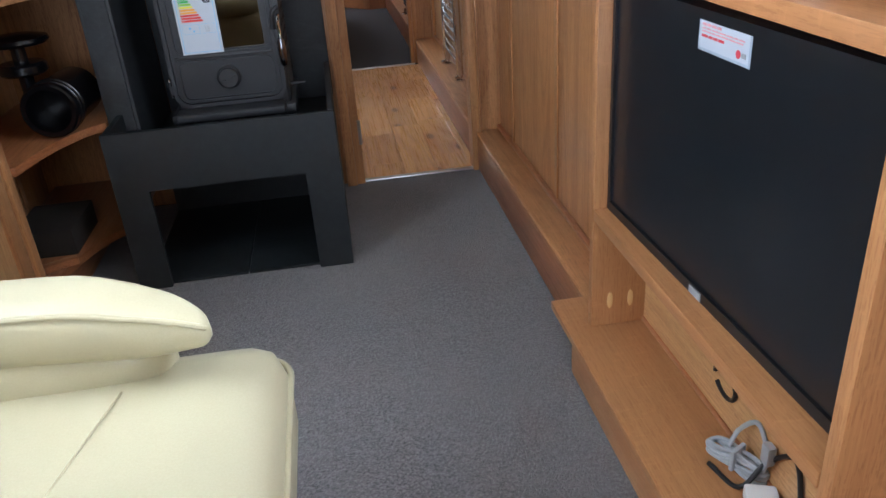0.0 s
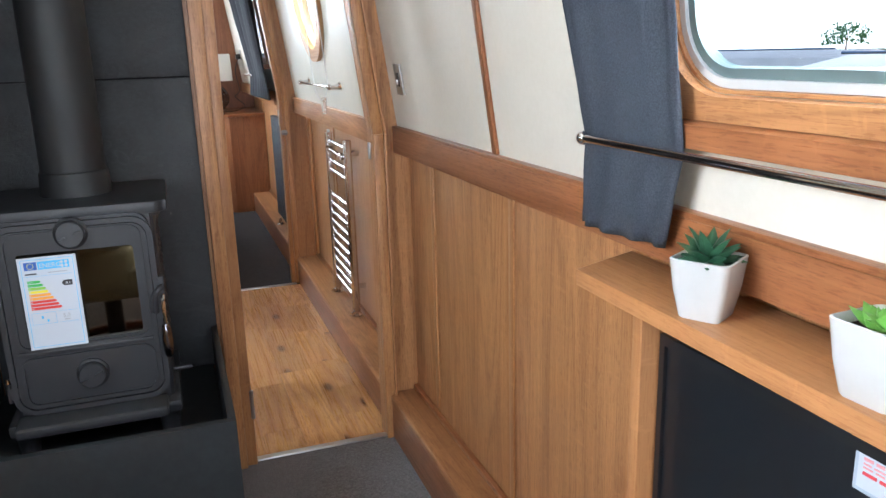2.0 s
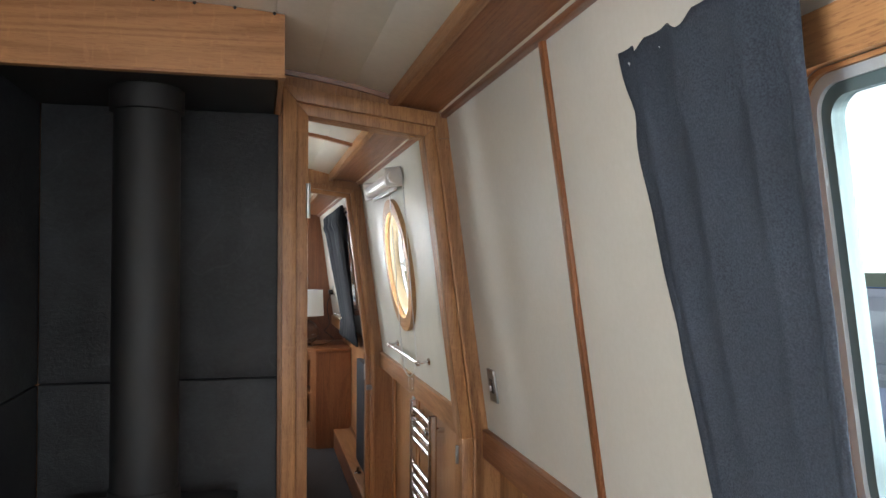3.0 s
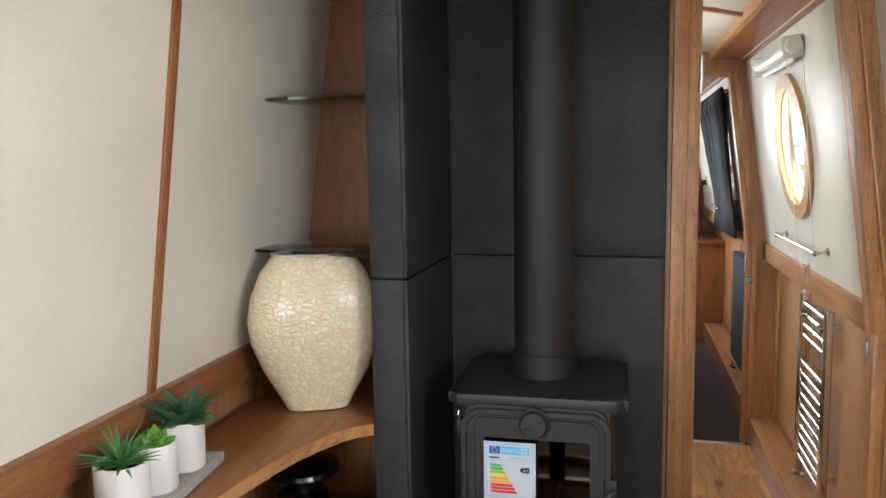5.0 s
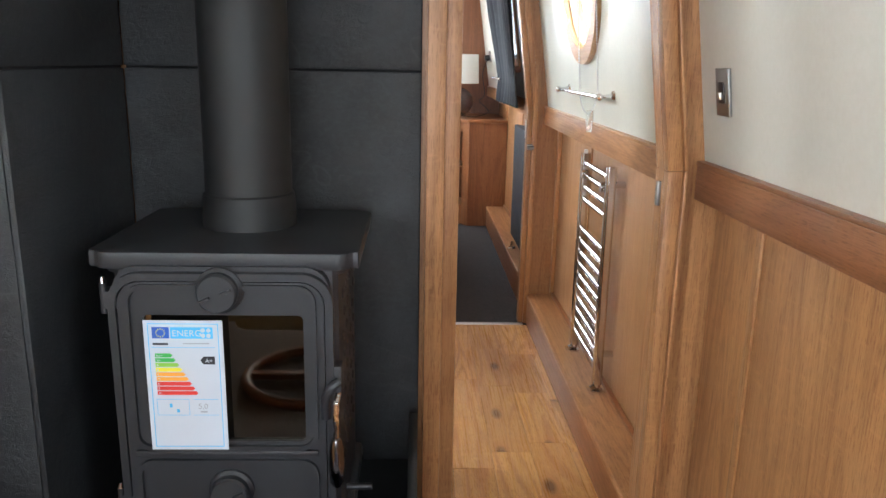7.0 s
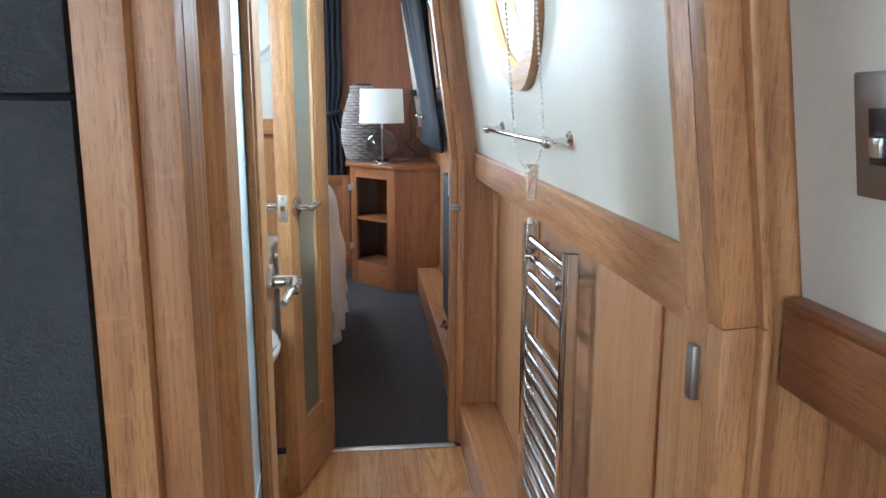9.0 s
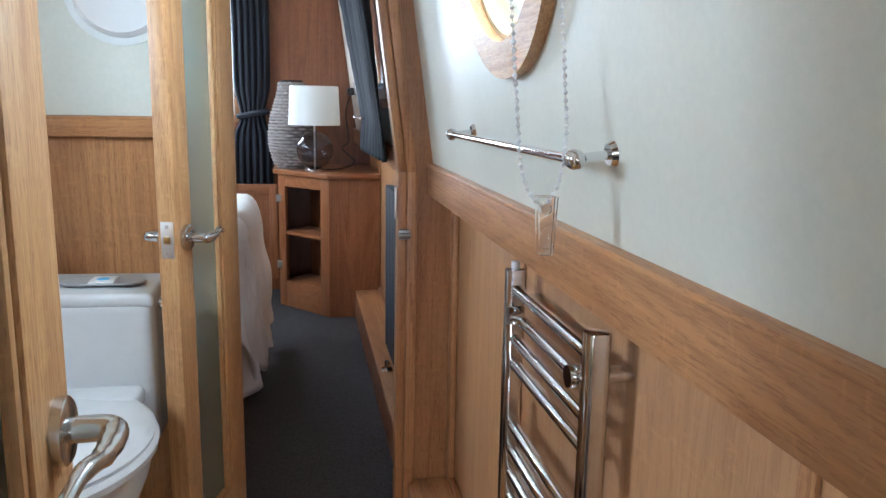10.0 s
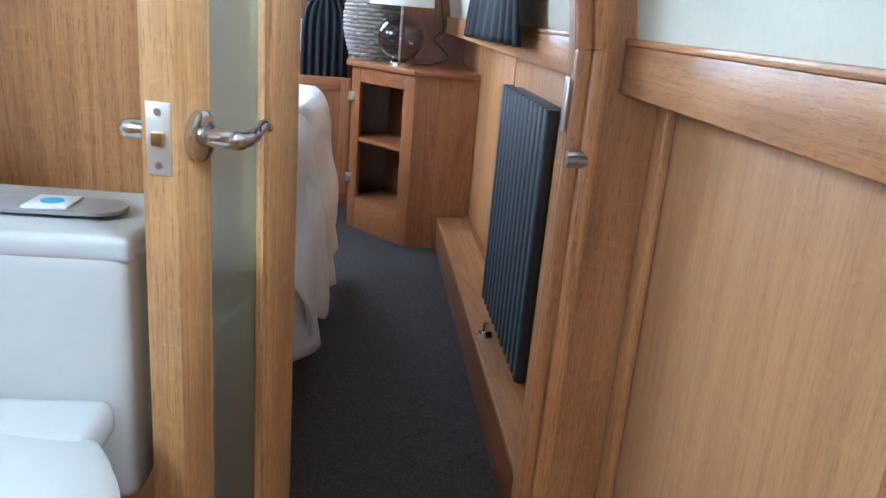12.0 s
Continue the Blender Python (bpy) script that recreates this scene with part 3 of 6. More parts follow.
casing_run(bm, [tuple(p) for p in o2], 0.026, 4.595, 4.62)
part("moulding", bm, "oak_z", dr2)
bm = cub(0.376, 0.402, 4.586, 4.605, 0.81, 0.835, 0.003)
rod(bm, (0.374, 4.583, 0.822), (0.404, 4.583, 0.822), 0.007)
part("catch", bm, "grey_steel", dr2)
part("strike_plate", cub(0.3675, 0.3705, 4.607, 4.628, 0.86, 0.94, 0.001), "satin_steel", dr2)

# header planks over the first doorway
for i in range(7):
    x0 = -0.09 + i * 0.066
    tagged(part("plank", prism(bmesh.new(), [(x0 + 0.001, 2.74, 1.8 if i > 4 else 1.84), (x0 + 0.065, 2.74, 1.8 if i > 4 else 1.84), (x0 + 0.065, 2.74, roof_z(x0 + 0.06) + 0.01), (x0 + 0.001, 2.74, roof_z(x0) + 0.01)], (0, 0.0095, 0)), "oak_z", bpy.data.objects["wall_bulkhead_1"]))

# closing walls at stern and bow
# the stern wall is out of view, added with an opening for the fill lamp
stern = part("wall_stern", holed([(-1.25, -0.05), (0.62, -0.05), (0.62, 2.0), (-1.25, 2.0)], [rounded(-0.9, 0.25, 0.5, 1.75, 0.03)], 0.05, Matrix(((1, 0, 0, 0), (0, 0, -1, BACK_Y), (0, 1, 0, 0), (0, 0, 0, 1)))), "oak_z")
tagged(stern, "unseen oak closing wall at the stern, with an added opening", "wall", kind="structure")
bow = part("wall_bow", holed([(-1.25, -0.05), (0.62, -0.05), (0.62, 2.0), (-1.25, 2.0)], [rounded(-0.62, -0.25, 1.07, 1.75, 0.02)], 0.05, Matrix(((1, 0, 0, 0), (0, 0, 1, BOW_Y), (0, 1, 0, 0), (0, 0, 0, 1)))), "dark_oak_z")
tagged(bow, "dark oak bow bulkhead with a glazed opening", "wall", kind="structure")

# ---- stove alcove ----
alc = thing("wall_stove_alcove", "dark riven slate tile lining of the stove alcove", "tiled wall", kind="structure")
for z0, z1 in ((0.34, 1.162), (1.167, 1.845)):
    part("tile", cub(-0.669, -0.108, 2.733, 2.7445, z0, z1, 0.0015), "slate", alc)
    part("tile", cub(-0.747, -0.68, 2.292, 2.302, z0, z1, 0.0015), "slate", alc)
    part("tile", cub(-0.679, -0.67, 2.292, 2.732, z0, z1, 0.0015), "slate", alc)
    part("tile", cub(-0.757, -0.748, 2.3, 2.748, z0, z1, 0.0015), "slate", alc)
part("grout_bed", cub(-0.669, -0.106, 2.745, 2.7495, 0.34, 1.845), "grout", alc)
part("core", cub(-0.747, -0.68, 2.303, 2.748, 0.34, 1.845), "grout", alc)
part("soffit", cub(-0.75, -0.118, 2.306, 2.74, 1.846, 1.856), "flue_iron", alc)
pel = thing("stove_pelmet", "cambered oak pelmet board above the stove alcove", "pelmet", at=(0, 0, 0))
xs = [-0.772 + 0.669 * i / 12 for i in range(13)]
part("front_board", prism(bmesh.new(), [(-0.772, 2.284, 1.838), (-0.103, 2.284, 1.838)] + [(x, 2.284, roof_z(x) - 0.001) for x in xs[::-1]], (0, 0.018, 0)), "pelmet_oak", pel)
part("side_board", prism(bmesh.new(), [(-0.115, 2.303, 1.838), (-0.115, 2.71, 1.838), (-0.115, 2.71, 1.955), (-0.115, 2.303, 1.955)], (0.012, 0, 0)), "oak_y", pel)
part("lower_lip", cub(-0.774, -0.101, 2.281, 2.304, 1.832, 1.8385, 0.002), "oak_x", pel)
for i in range(9):
    x, bm = -0.74 + i * 0.077, bmesh.new()
    bmesh.ops.create_icosphere(bm, subdivisions=1, radius=0.004, matrix=Matrix.Translation((x, 2.282, roof_z(x) - 0.003)))
    part("pin", bm, "dark_metal", pel)

h = thing("hearth", "black slate hearth box with an open log store", "hearth", at=(0, 0, 0))
bm = holed([(-0.726, 0), (-0.636, 0), (-0.636, 0.3), (-0.207, 0.3), (-0.207, 0), (-0.108, 0), (-0.108, 0.468), (-0.726, 0.468)], [], 0.018, Matrix(((1, 0, 0, 0), (0, 0, 1, 2.08), (0, 1, 0, 0), (0, 0, 0, 1))))
part("front_panel", bm, "slate_panel", h)
part("side_panel", cub(-0.125, -0.108, 2.099, 2.7, 0, 0.47, 0.002), "slate_panel", h)
part("side_panel", cub(-0.726, -0.709, 2.099, 2.29, 0, 0.466, 0.002), "slate_panel", h)
part("tray", cub(-0.708, -0.126, 2.099, 2.73, 0.325, 0.345), "slate_panel", h)
part("back_panel", cub(-0.708, -0.126, 2.66, 2.68, 0.0, 0.324), "slate_panel", h)
for x0, x1 in ((-0.706, -0.42), (-0.416, -0.128)):
    part("floor_tile", cub(x0, x1, 2.099, 2.66, 0.0, 0.008, 0.001), "slate_panel", h)

st = thing("wood_stove", "black cast iron wood-burning stove on the hearth", "stove")
bm = cub(-0.557, -0.228, 2.315, 2.61, 0.43, 0.9, 0.02, 3)
part("body", bm, "stove_iron", st)
half = [(0.0, -0.172), (0.166, -0.172), (0.174, -0.17), (0.18, -0.165), (0.184, -0.159), (0.189, -0.157), (0.195, -0.158), (0.196, -0.15), (0.195, 0.15), (0.18, 0.165), (0.0, 0.165)]
rim_line = [(-0.3935 + x, y + 2.475) for x, y in half] + [(-0.3935 - x, y + 2.475) for x, y in half[-2:0:-1]]
part("top_plate", prism(bmesh.new(), [(x, y, 0.886) for x, y in rim_line], (0, 0, 0.026), 0.005), "stove_iron", st)
part("top_rim", prism(bmesh.new(), [(x, y + 2.475, 0.876) for x, y in rounded(-0.572, -0.214, -0.158, 0.155, 0.03)], (0, 0, 0.012), 0.003), "stove_iron", st)
XZ = lambda y: Matrix(((1, 0, 0, 0), (0, 0, 1, y), (0, 1, 0, 0), (0, 0, 0, 1)))
part("surround", holed(rounded(-0.55, -0.24, 0.468, 0.893, 0.035), [], 0.022, XZ(2.297)), "stove_iron", st)
part("arch_moulding", holed(rounded(-0.554, -0.234, 0.464, 0.886, 0.045, 8), [rounded(-0.543, -0.245, 0.475, 0.875, 0.036, 8)], 0.016, XZ(2.284)), "stove_iron", st)
door = part("door", holed(rounded(-0.541, -0.247, 0.477, 0.873, 0.034), [rounded(-0.506, -0.277, 0.625, 0.824, 0.008)], 0.014, XZ(2.286)), "stove_iron", st)
part("window", cub(-0.508, -0.275, 2.292, 2.2965, 0.623, 0.826), "stove_mirror_glass", door, "tinted reflective stove glass")
for u0, u1, v0, v1 in ((-0.53, -0.258, 0.482, 0.596), (-0.53, -0.258, 0.612, 0.87)):
    bm = holed(rounded(u0, u1, v0, v1, 0.026), [rounded(u0 + 0.007, u1 - 0.007, v0 + 0.007, v1 - 0.007, 0.02)], 0.007, XZ(2.2795))
    part("raised_bead", bm, "stove_iron", door)
part("cross_bar", cub(-0.53, -0.258, 2.279, 2.286, 0.602, 0.612, 0.003), "stove_iron", door)
for x, z in ((-0.394, 0.862), (-0.391, 0.545)):
    k = part("air_knob", lathe(bmesh.new(), [(0.034, 0), (0.034, 0.006), (0.029, 0.01), (0.029, 0.02), (0.026, 0.024)], 32, (x, 2.286, z), Matrix.Rotation(radians(90), 4, "X")), "stove_iron", door)
    for dx, dz in ((-0.016, -0.008), (0.014, 0.004)):
        part("grip", cub(x + dx - 0.008, x + dx + 0.008, 2.256, 2.264, z + dz - 0.002, z + dz + 0.002, 0.001, rot=Matrix.Rotation(radians(-25), 4, "Y")), "stove_iron", k)
bm = tube(bmesh.new(), smooth_path([(-0.228, 2.3, 0.702), (-0.228, 2.272, 0.702), (-0.229, 2.262, 0.69), (-0.229, 2.259, 0.64)], 5), 0.0045)
part("handle_stem", bm, "chrome", st)
part("handle", lathe(bmesh.new(), [(0.006, 0.566), (0.0095, 0.572), (0.0118, 0.6), (0.0105, 0.63), (0.007, 0.643), (0.0045, 0.645)], 18, (-0.229, 2.259, 0)), "black_chrome", st, "glossy dark metal grip")
part("latch_arch", tube(bmesh.new(), smooth_path([(-0.246, 2.282, 0.665), (-0.245, 2.276, 0.7), (-0.236, 2.274, 0.718), (-0.226, 2.28, 0.724)], 5), 0.007, 10), "stove_iron", st)
part("latch_boss", cub(-0.247, -0.222, 2.288, 2.32, 0.69, 0.745, 0.006), "stove_iron", st)
for z in (0.845, 0.52):
    bm = cub(-0.562, -0.54, 2.285, 2.315, z - 0.014, z + 0.014, 0.004)
    rod(bm, (-0.56, 2.29, z - 0.02), (-0.56, 2.29, z + 0.025), 0.005)
    hg = part("hinge", bm, "stove_iron", st)
    part("pin", rod(bmesh.new(), (-0.56, 2.29, z + 0.025), (-0.56, 2.29, z + 0.034), 0.0042, 12, 0.003), "chrome", hg, "bright steel hinge pin")
part("ash_lip", cub(-0.552, -0.243, 2.222, 2.3, 0.437, 0.462, 0.01, 3), "stove_iron", st)
part("plinth", cub(-0.575, -0.215, 2.28, 2.62, 0.418, 0.448, 0.01), "stove_iron", st)
for x in (-0.545, -0.245):
    for y in (2.32, 2.58):
        part("leg", lathe(bmesh.new(), [(0.022, 0.345), (0.02, 0.36), (0.026, 0.42), (0.034, 0.43)], 14, (x, y, 0)), "stove_iron", st)
for i in range(9):
    for j in range(4):
        bm = bmesh.new()
        bmesh.ops.create_icosphere(bm, subdivisions=1, radius=0.011, matrix=Matrix.Translation((-0.229, 2.37 + j * 0.055 + (i % 2) * 0.02, 0.56 + i * 0.034)) @ Matrix.Diagonal((0.5, 1, 1, 1)))
        part("side_relief", bm, "stove_iron", st)
part("air_lever", rod(bmesh.new(), (-0.23, 2.4, 0.48), (-0.185, 2.4, 0.48), 0.006), "dark_metal", st)

fp = thing("flue_pipe", "matt black steel flue pipe above the stove", "flue pipe")
part("pipe", lathe(bmesh.new(), [(0.071, 0.96), (0.071, 1.846)], 40, (-0.395, 2.51, 0)), "flue_iron", fp)
part("collar", lathe(bmesh.new(), [(0.078, 0.912), (0.077, 0.935), (0.075, 0.965), (0.0715, 0.968)], 40, (-0.395, 2.51, 0)), "flue_iron", fp)
part("upper_collar", lathe(bmesh.new(), [(0.072, 1.79), (0.079, 1.792), (0.079, 1.84), (0.07, 1.842)], 40, (-0.395, 2.51, 0)), "flue_iron", fp)


def text_part(body, size, x, z, y, mat, parent, align="LEFT", mtx=None):
    cu = bpy.data.curves.new("lettering", "FONT")
    cu.body, cu.size, cu.align_x, cu.extrude = body, size, align, 0.00015
    tmp = bpy.data.objects.new("lettering", cu)
    scene.collection.objects.link(tmp)
    me = bpy.data.meshes.new_from_object(tmp.evaluated_get(bpy.context.evaluated_depsgraph_get()))
    bpy.data.objects.remove(tmp)
    me.transform(mtx or (Matrix.Translation((x, y, z)) @ Matrix.Rotation(radians(90), 4, "X")))
    me.materials.append(MATS[mat])
    ob = new("lettering", me)
    ob.parent = parent
    return ob


# energy label on the stove glass: x from -0.502, z up to 0.819
el = thing("energy_label", "white energy rating card taped to the stove door", "label")
LX, LZ, LY = -0.502, 0.82, 2.2735
bm = cub(LX, LX + 0.112, LY, LY + 0.0012, LZ - 0.202, LZ)
part("card", bm, "paper", el)
bar = lambda u0, u1, v0, v1, mat, nm="bar": part(nm, cub(LX + u0, LX + u1, LY - 0.0006, LY - 0.0001, LZ - v1, LZ - v0), mat, el)
bar(0.006, 0.106, 0.0045, 0.0055, "l_blue")
bar(0.006, 0.106, 0.196, 0.197, "l_blue")
bar(0.006, 0.007, 0.0055, 0.196, "l_blue")
bar(0.105, 0.106, 0.0055, 0.196, "l_blue")
bar(0.012, 0.036, 0.01, 0.027, "l_navy", "flag")
bar(0.038, 0.098, 0.01, 0.027, "l_blue", "heading")
text_part("ENERG", 0.0135, LX + 0.04, LZ - 0.0235, LY - 0.0007, "paper", el)
bm = bmesh.new()
for i in range(12):
    a = i * math.pi / 6
    cuboid(bm, LX + 0.024 + 0.006 * math.cos(a) - 0.0007, LX + 0.024 + 0.006 * math.cos(a) + 0.0007, LY - 0.001, LY - 0.0006, LZ - 0.0185 + 0.006 * math.sin(a) - 0.0007, LZ - 0.0185 + 0.006 * math.sin(a) + 0.0007)
part("star_ring", bm, "l_y", el)
bm = bmesh.new()
for u, v in ((0.084, 0.0145), (0.092, 0.0145), (0.084, 0.0225), (0.092, 0.0225)):
    rod(bm, (LX + u, LY - 0.0006, LZ - v), (LX + u, LY - 0.001, LZ - v), 0.0032, 12)
part("roundel", bm, "paper", el)
bar(0.012, 0.034, 0.034, 0.037, "ink", "maker_mark")
bar(0.055, 0.092, 0.034, 0.0355, "grey_cable", "model_line")
bar(0.01, 0.1, 0.0405, 0.041, "l_blue")
for i, (mt, ch) in enumerate(zip(("l_g1", "l_g1", "l_g2", "l_y", "l_o", "l_o", "l_r", "l_r", "l_r"), ("A++", "A+", "A", "B", "C", "D", "E", "F", "G"))):
    v, u1 = 0.05 + i * 0.0073, 0.036 + i * 0.0042
    bm = prism(bmesh.new(), [(LX + 0.014, LY - 0.0006, LZ - v - 0.0058), (LX + u1, LY - 0.0006, LZ - v - 0.0058), (LX + u1 + 0.003, LY - 0.0006, LZ - v - 0.0029), (LX + u1, LY - 0.0006, LZ - v), (LX + 0.014, LY - 0.0006, LZ - v)], (0, 0.0005, 0))
    part("class_arrow", bm, mt, el)
    text_part(ch, 0.005, LX + 0.0155, LZ - v - 0.0048, LY - 0.0008, "paper", el)
bm = prism(bmesh.new(), [(LX + 0.078, LY - 0.0006, LZ - 0.0605), (LX + 0.083, LY - 0.0006, LZ - 0.0665), (LX + 0.099, LY - 0.0006, LZ - 0.0665), (LX + 0.099, LY - 0.0006, LZ - 0.0545), (LX + 0.083, LY - 0.0006, LZ - 0.0545)], (0, 0.0005, 0))
part("rating_arrow", bm, "ink", el)
text_part("A+", 0.009, LX + 0.085, LZ - 0.064, LY - 0.0008, "paper", el)
for a in ((0.012, 0.058, 0.121, 0.1215), (0.012, 0.058, 0.146, 0.1465), (0.012, 0.0125, 0.1215, 0.146), (0.058, 0.0585, 0.121, 0.1465), (0.064, 0.1, 0.121, 0.1215), (0.064, 0.1, 0.146, 0.1465)):
    bar(*a, "l_blue")
text_part("5,0", 0.012, LX + 0.071, LZ - 0.136, LY - 0.0007, "grey_cable", el)
bar(0.074, 0.084, 0.14, 0.142, "grey_cable")
bar(0.03, 0.034, 0.128, 0.134, "l_blue")
bar(0.04, 0.044, 0.137, 0.142, "l_blue")

# ---- port side: worktop, cabinets, corner shelves ----
CURVE = smooth_path([(-0.913, 1.5), (-0.912, 1.8), (-0.897, 1.955), (-0.864, 2.11), (-0.81, 2.235), (-0.757, 2.29)], 5)


def shelf_outline(dx, y_start):
    return [(p.x + dx, max(p.y, y_start)) for p in (Vector((*q, 0)) if len(q) == 2 else q for q in CURVE) if p.y >= y_start - 1e-6]


def shelf_board(bm, outline, xb, z0, z1, y_start, bev=0.003):
    pts = outline + [(-0.759, 2.742), (xb, 2.742), (xb, y_start)]
    return prism(bm, [(a, c, z0) for a, c in pts], (0, 0, z1 - z0), bev)


CURVE = [Vector((p[0], p[1], 0)) for p in CURVE]
wt = thing("side_worktop", "oak worktop with a curved front along the cabin side", "worktop")
part("board", shelf_board(bmesh.new(), [(-0.913, 0.55)] + shelf_outline(0, 1.5), -1.1, 0.812, 0.835, 0.55), "red_oak_y", wt)
bm, lip = bmesh.new(), [(-0.913, 0.55)] + shelf_outline(0, 1.5)
for (a0, b0), (a1, b1) in zip(lip, lip[1:]):
    dn = Vector((b1 - b0, a0 - a1)).normalized() * 0.004
    prism(bm, [(a0, b0, 0.8105), (a1, b1, 0.8105), (a1 + dn.x, b1 + dn.y, 0.8105), (a0 + dn.x, b0 + dn.y, 0.8105)], (0, 0, 0.0255))
part("edge_lipping", bm, "oak_y", wt, "rounded oak edge lipping")
cs = thing("corner_shelves", "open oak corner shelves with curved fronts", "shelving")
part("shelf", shelf_board(bmesh.new(), shelf_outline(-0.005, 1.955), -1.12, 0.424, 0.448, 1.955), "red_oak_y", cs)
part("shelf", shelf_board(bmesh.new(), shelf_outline(-0.005, 1.955), -1.12, 0.098, 0.122, 1.955), "red_oak_y", cs)
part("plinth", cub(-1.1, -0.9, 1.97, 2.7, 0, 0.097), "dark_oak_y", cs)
cab = thing("side_cabinet", "oak framed cabinet with recessed door panels", "cabinet")
part("carcass", cub(-1.12, -0.945, 0.6, 1.952, 0.0, 0.811), "oak_z", cab)
part("end_post", cub(-0.945, -0.912, 1.918, 1.953, 0.0, 0.811, 0.003), "oak_z", cab)
part("top_rail", cub(-0.945, -0.918, 0.6, 1.917, 0.762, 0.811, 0.002), "oak_y", cab)
for y0, y1 in ((1.3, 1.912), (0.68, 1.292)):
    d = part("door", cub(-0.938, -0.93, y0 + 0.06, y1 - 0.06, 0.14, 0.69), "pale_oak_z", cab)
    part("stile", cub(-0.945, -0.92, y0, y0 + 0.06, 0.08, 0.755, 0.003), "oak_z", d)
    part("stile", cub(-0.945, -0.92, y1 - 0.06, y1, 0.08, 0.755, 0.003), "oak_z", d)
    part("rail", cub(-0.945, -0.9205, y0 + 0.06, y1 - 0.06, 0.69, 0.755, 0.003), "oak_y", d)
    part("rail", cub(-0.945, -0.9205, y0 + 0.06, y1 - 0.06, 0.08, 0.14, 0.003), "oak_y", d)
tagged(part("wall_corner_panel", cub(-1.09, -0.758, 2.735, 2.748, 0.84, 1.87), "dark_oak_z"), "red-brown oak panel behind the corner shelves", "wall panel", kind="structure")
for z in (1.207, 1.565):
    g = thing("glass_shelf", "clear glass corner shelf with polished edge", "glass shelf", "glass corner shelves")
    part("pane", prism(bmesh.new(), [(-1.085, 2.4, z), (-0.759, 2.315, z), (-0.759, 2.732, z), (-1.085, 2.732, z)], (0, 0, 0.007), 0.001), "green_glass", g)

vs = thing("shell_vase", "cream shell mosaic vase with a flat top on the worktop", "vase", at=(-0.927, 2.385, 0.836))
prof = [(0.055, 0), (0.066, 0.002), (0.082, 0.035), (0.115, 0.1), (0.138, 0.165), (0.143, 0.215), (0.135, 0.27), (0.113, 0.325), (0.09, 0.357), (0.084, 0.363), (0.078, 0.36), (0.07, 0.33)]
bm = lathe(bmesh.new(), [(r * 1.105, z * 1.02) for r, z in prof], 72)
for v in bm.verts:
    a = math.atan2(v.co.y, v.co.x)
    r = math.hypot(v.co.x, v.co.y)
    k = (abs(math.cos(a)) ** 3.2 + abs(math.sin(a)) ** 3.2) ** (-1 / 3.2)
    v.co.x, v.co.y = r * k * math.cos(a), 0.55 * r * k * math.sin(a)
bm.transform(Matrix.Rotation(radians(24), 4, "Z"))
part("body", bm, "shell_mosaic", vs)

part("rim", lathe(bmesh.new(), [(0.096, 0.369), (0.099, 0.373), (0.094, 0.375), (0.088, 0.371)], 48, (0, 0, 0), Matrix.Rotation(radians(20), 4, "Z"), 0.6), "white_ceramic", vs, "pale glazed rim")
# flue spares on the corner shelf
el2 = thing("flue_elbow", "black enamelled flue pipe section lying on the shelf", "flue pipe")
ax = Vector((-0.05, -1.0, 0)).normalized()
q = ax.to_track_quat("Z", "Y").to_matrix().to_4x4()
o = Vector((-0.852, 2.35, 0.5255))
part("pipe", lathe(bmesh.new(), [(0.07, -0.05), (0.07, 0.11), (0.076, 0.112), (0.076, 0.125), (0.07, 0.127), (0.07, 0.14), (0.077, 0.142), (0.077, 0.15), (0.07, 0.152), (0.055, 0.153), (0.054, 0.06)], 36, o, q), "black_enamel", el2)
rim = lathe(bmesh.new(), [(0.057, 0.152), (0.07, 0.154), (0.0745, 0.16), (0.0745, 0.176), (0.07, 0.182), (0.058, 0.181), (0.055, 0.165)], 36, o, q)
bmesh.ops.delete(rim, geom=[f for f in rim.faces if len(f.verts) > 4], context="FACES_ONLY")
part("socket_rim", rim, "black_enamel", el2)
cw = thing("flue_cowl", "black chimney cowl with a flat round cap", "chimney cowl")
part("cap", lathe(bmesh.new(), [(0.03, 0.676), (0.082, 0.678), (0.09, 0.686), (0.086, 0.696), (0.05, 0.704), (0.004, 0.707)], 36, (-0.962, 2.36, 0)), "black_enamel", cw)
part("lower_disc", lathe(bmesh.new(), [(0.03, 0.592), (0.056, 0.594), (0.066, 0.602), (0.065, 0.62), (0.058, 0.628), (0.03, 0.63)], 36, (-0.962, 2.36, 0)), "black_enamel", cw)
part("stem", lathe(bmesh.new(), [(0.024, 0.4485), (0.024, 0.46), (0.02, 0.464), (0.02, 0.678)], 24, (-0.962, 2.36, 0)), "black_enamel", cw)
bk = thing("boxed_parts", "dark carton lying on the lowest corner shelf", "box")
part("carton", cub(-1.05, -0.88, 2.12, 2.35, 0.1225, 0.2, 0.004), "dark_void", bk)
sk = thing("kindling_stick", "thin reddish wood stick on the lowest corner shelf", "stick")
part("stick", cub(-0.95, -0.86, 2.03, 2.06, 0.1225, 0.142, 0.003, rot=Matrix.Rotation(radians(30), 4, "Z")), "red_oak_x", sk)


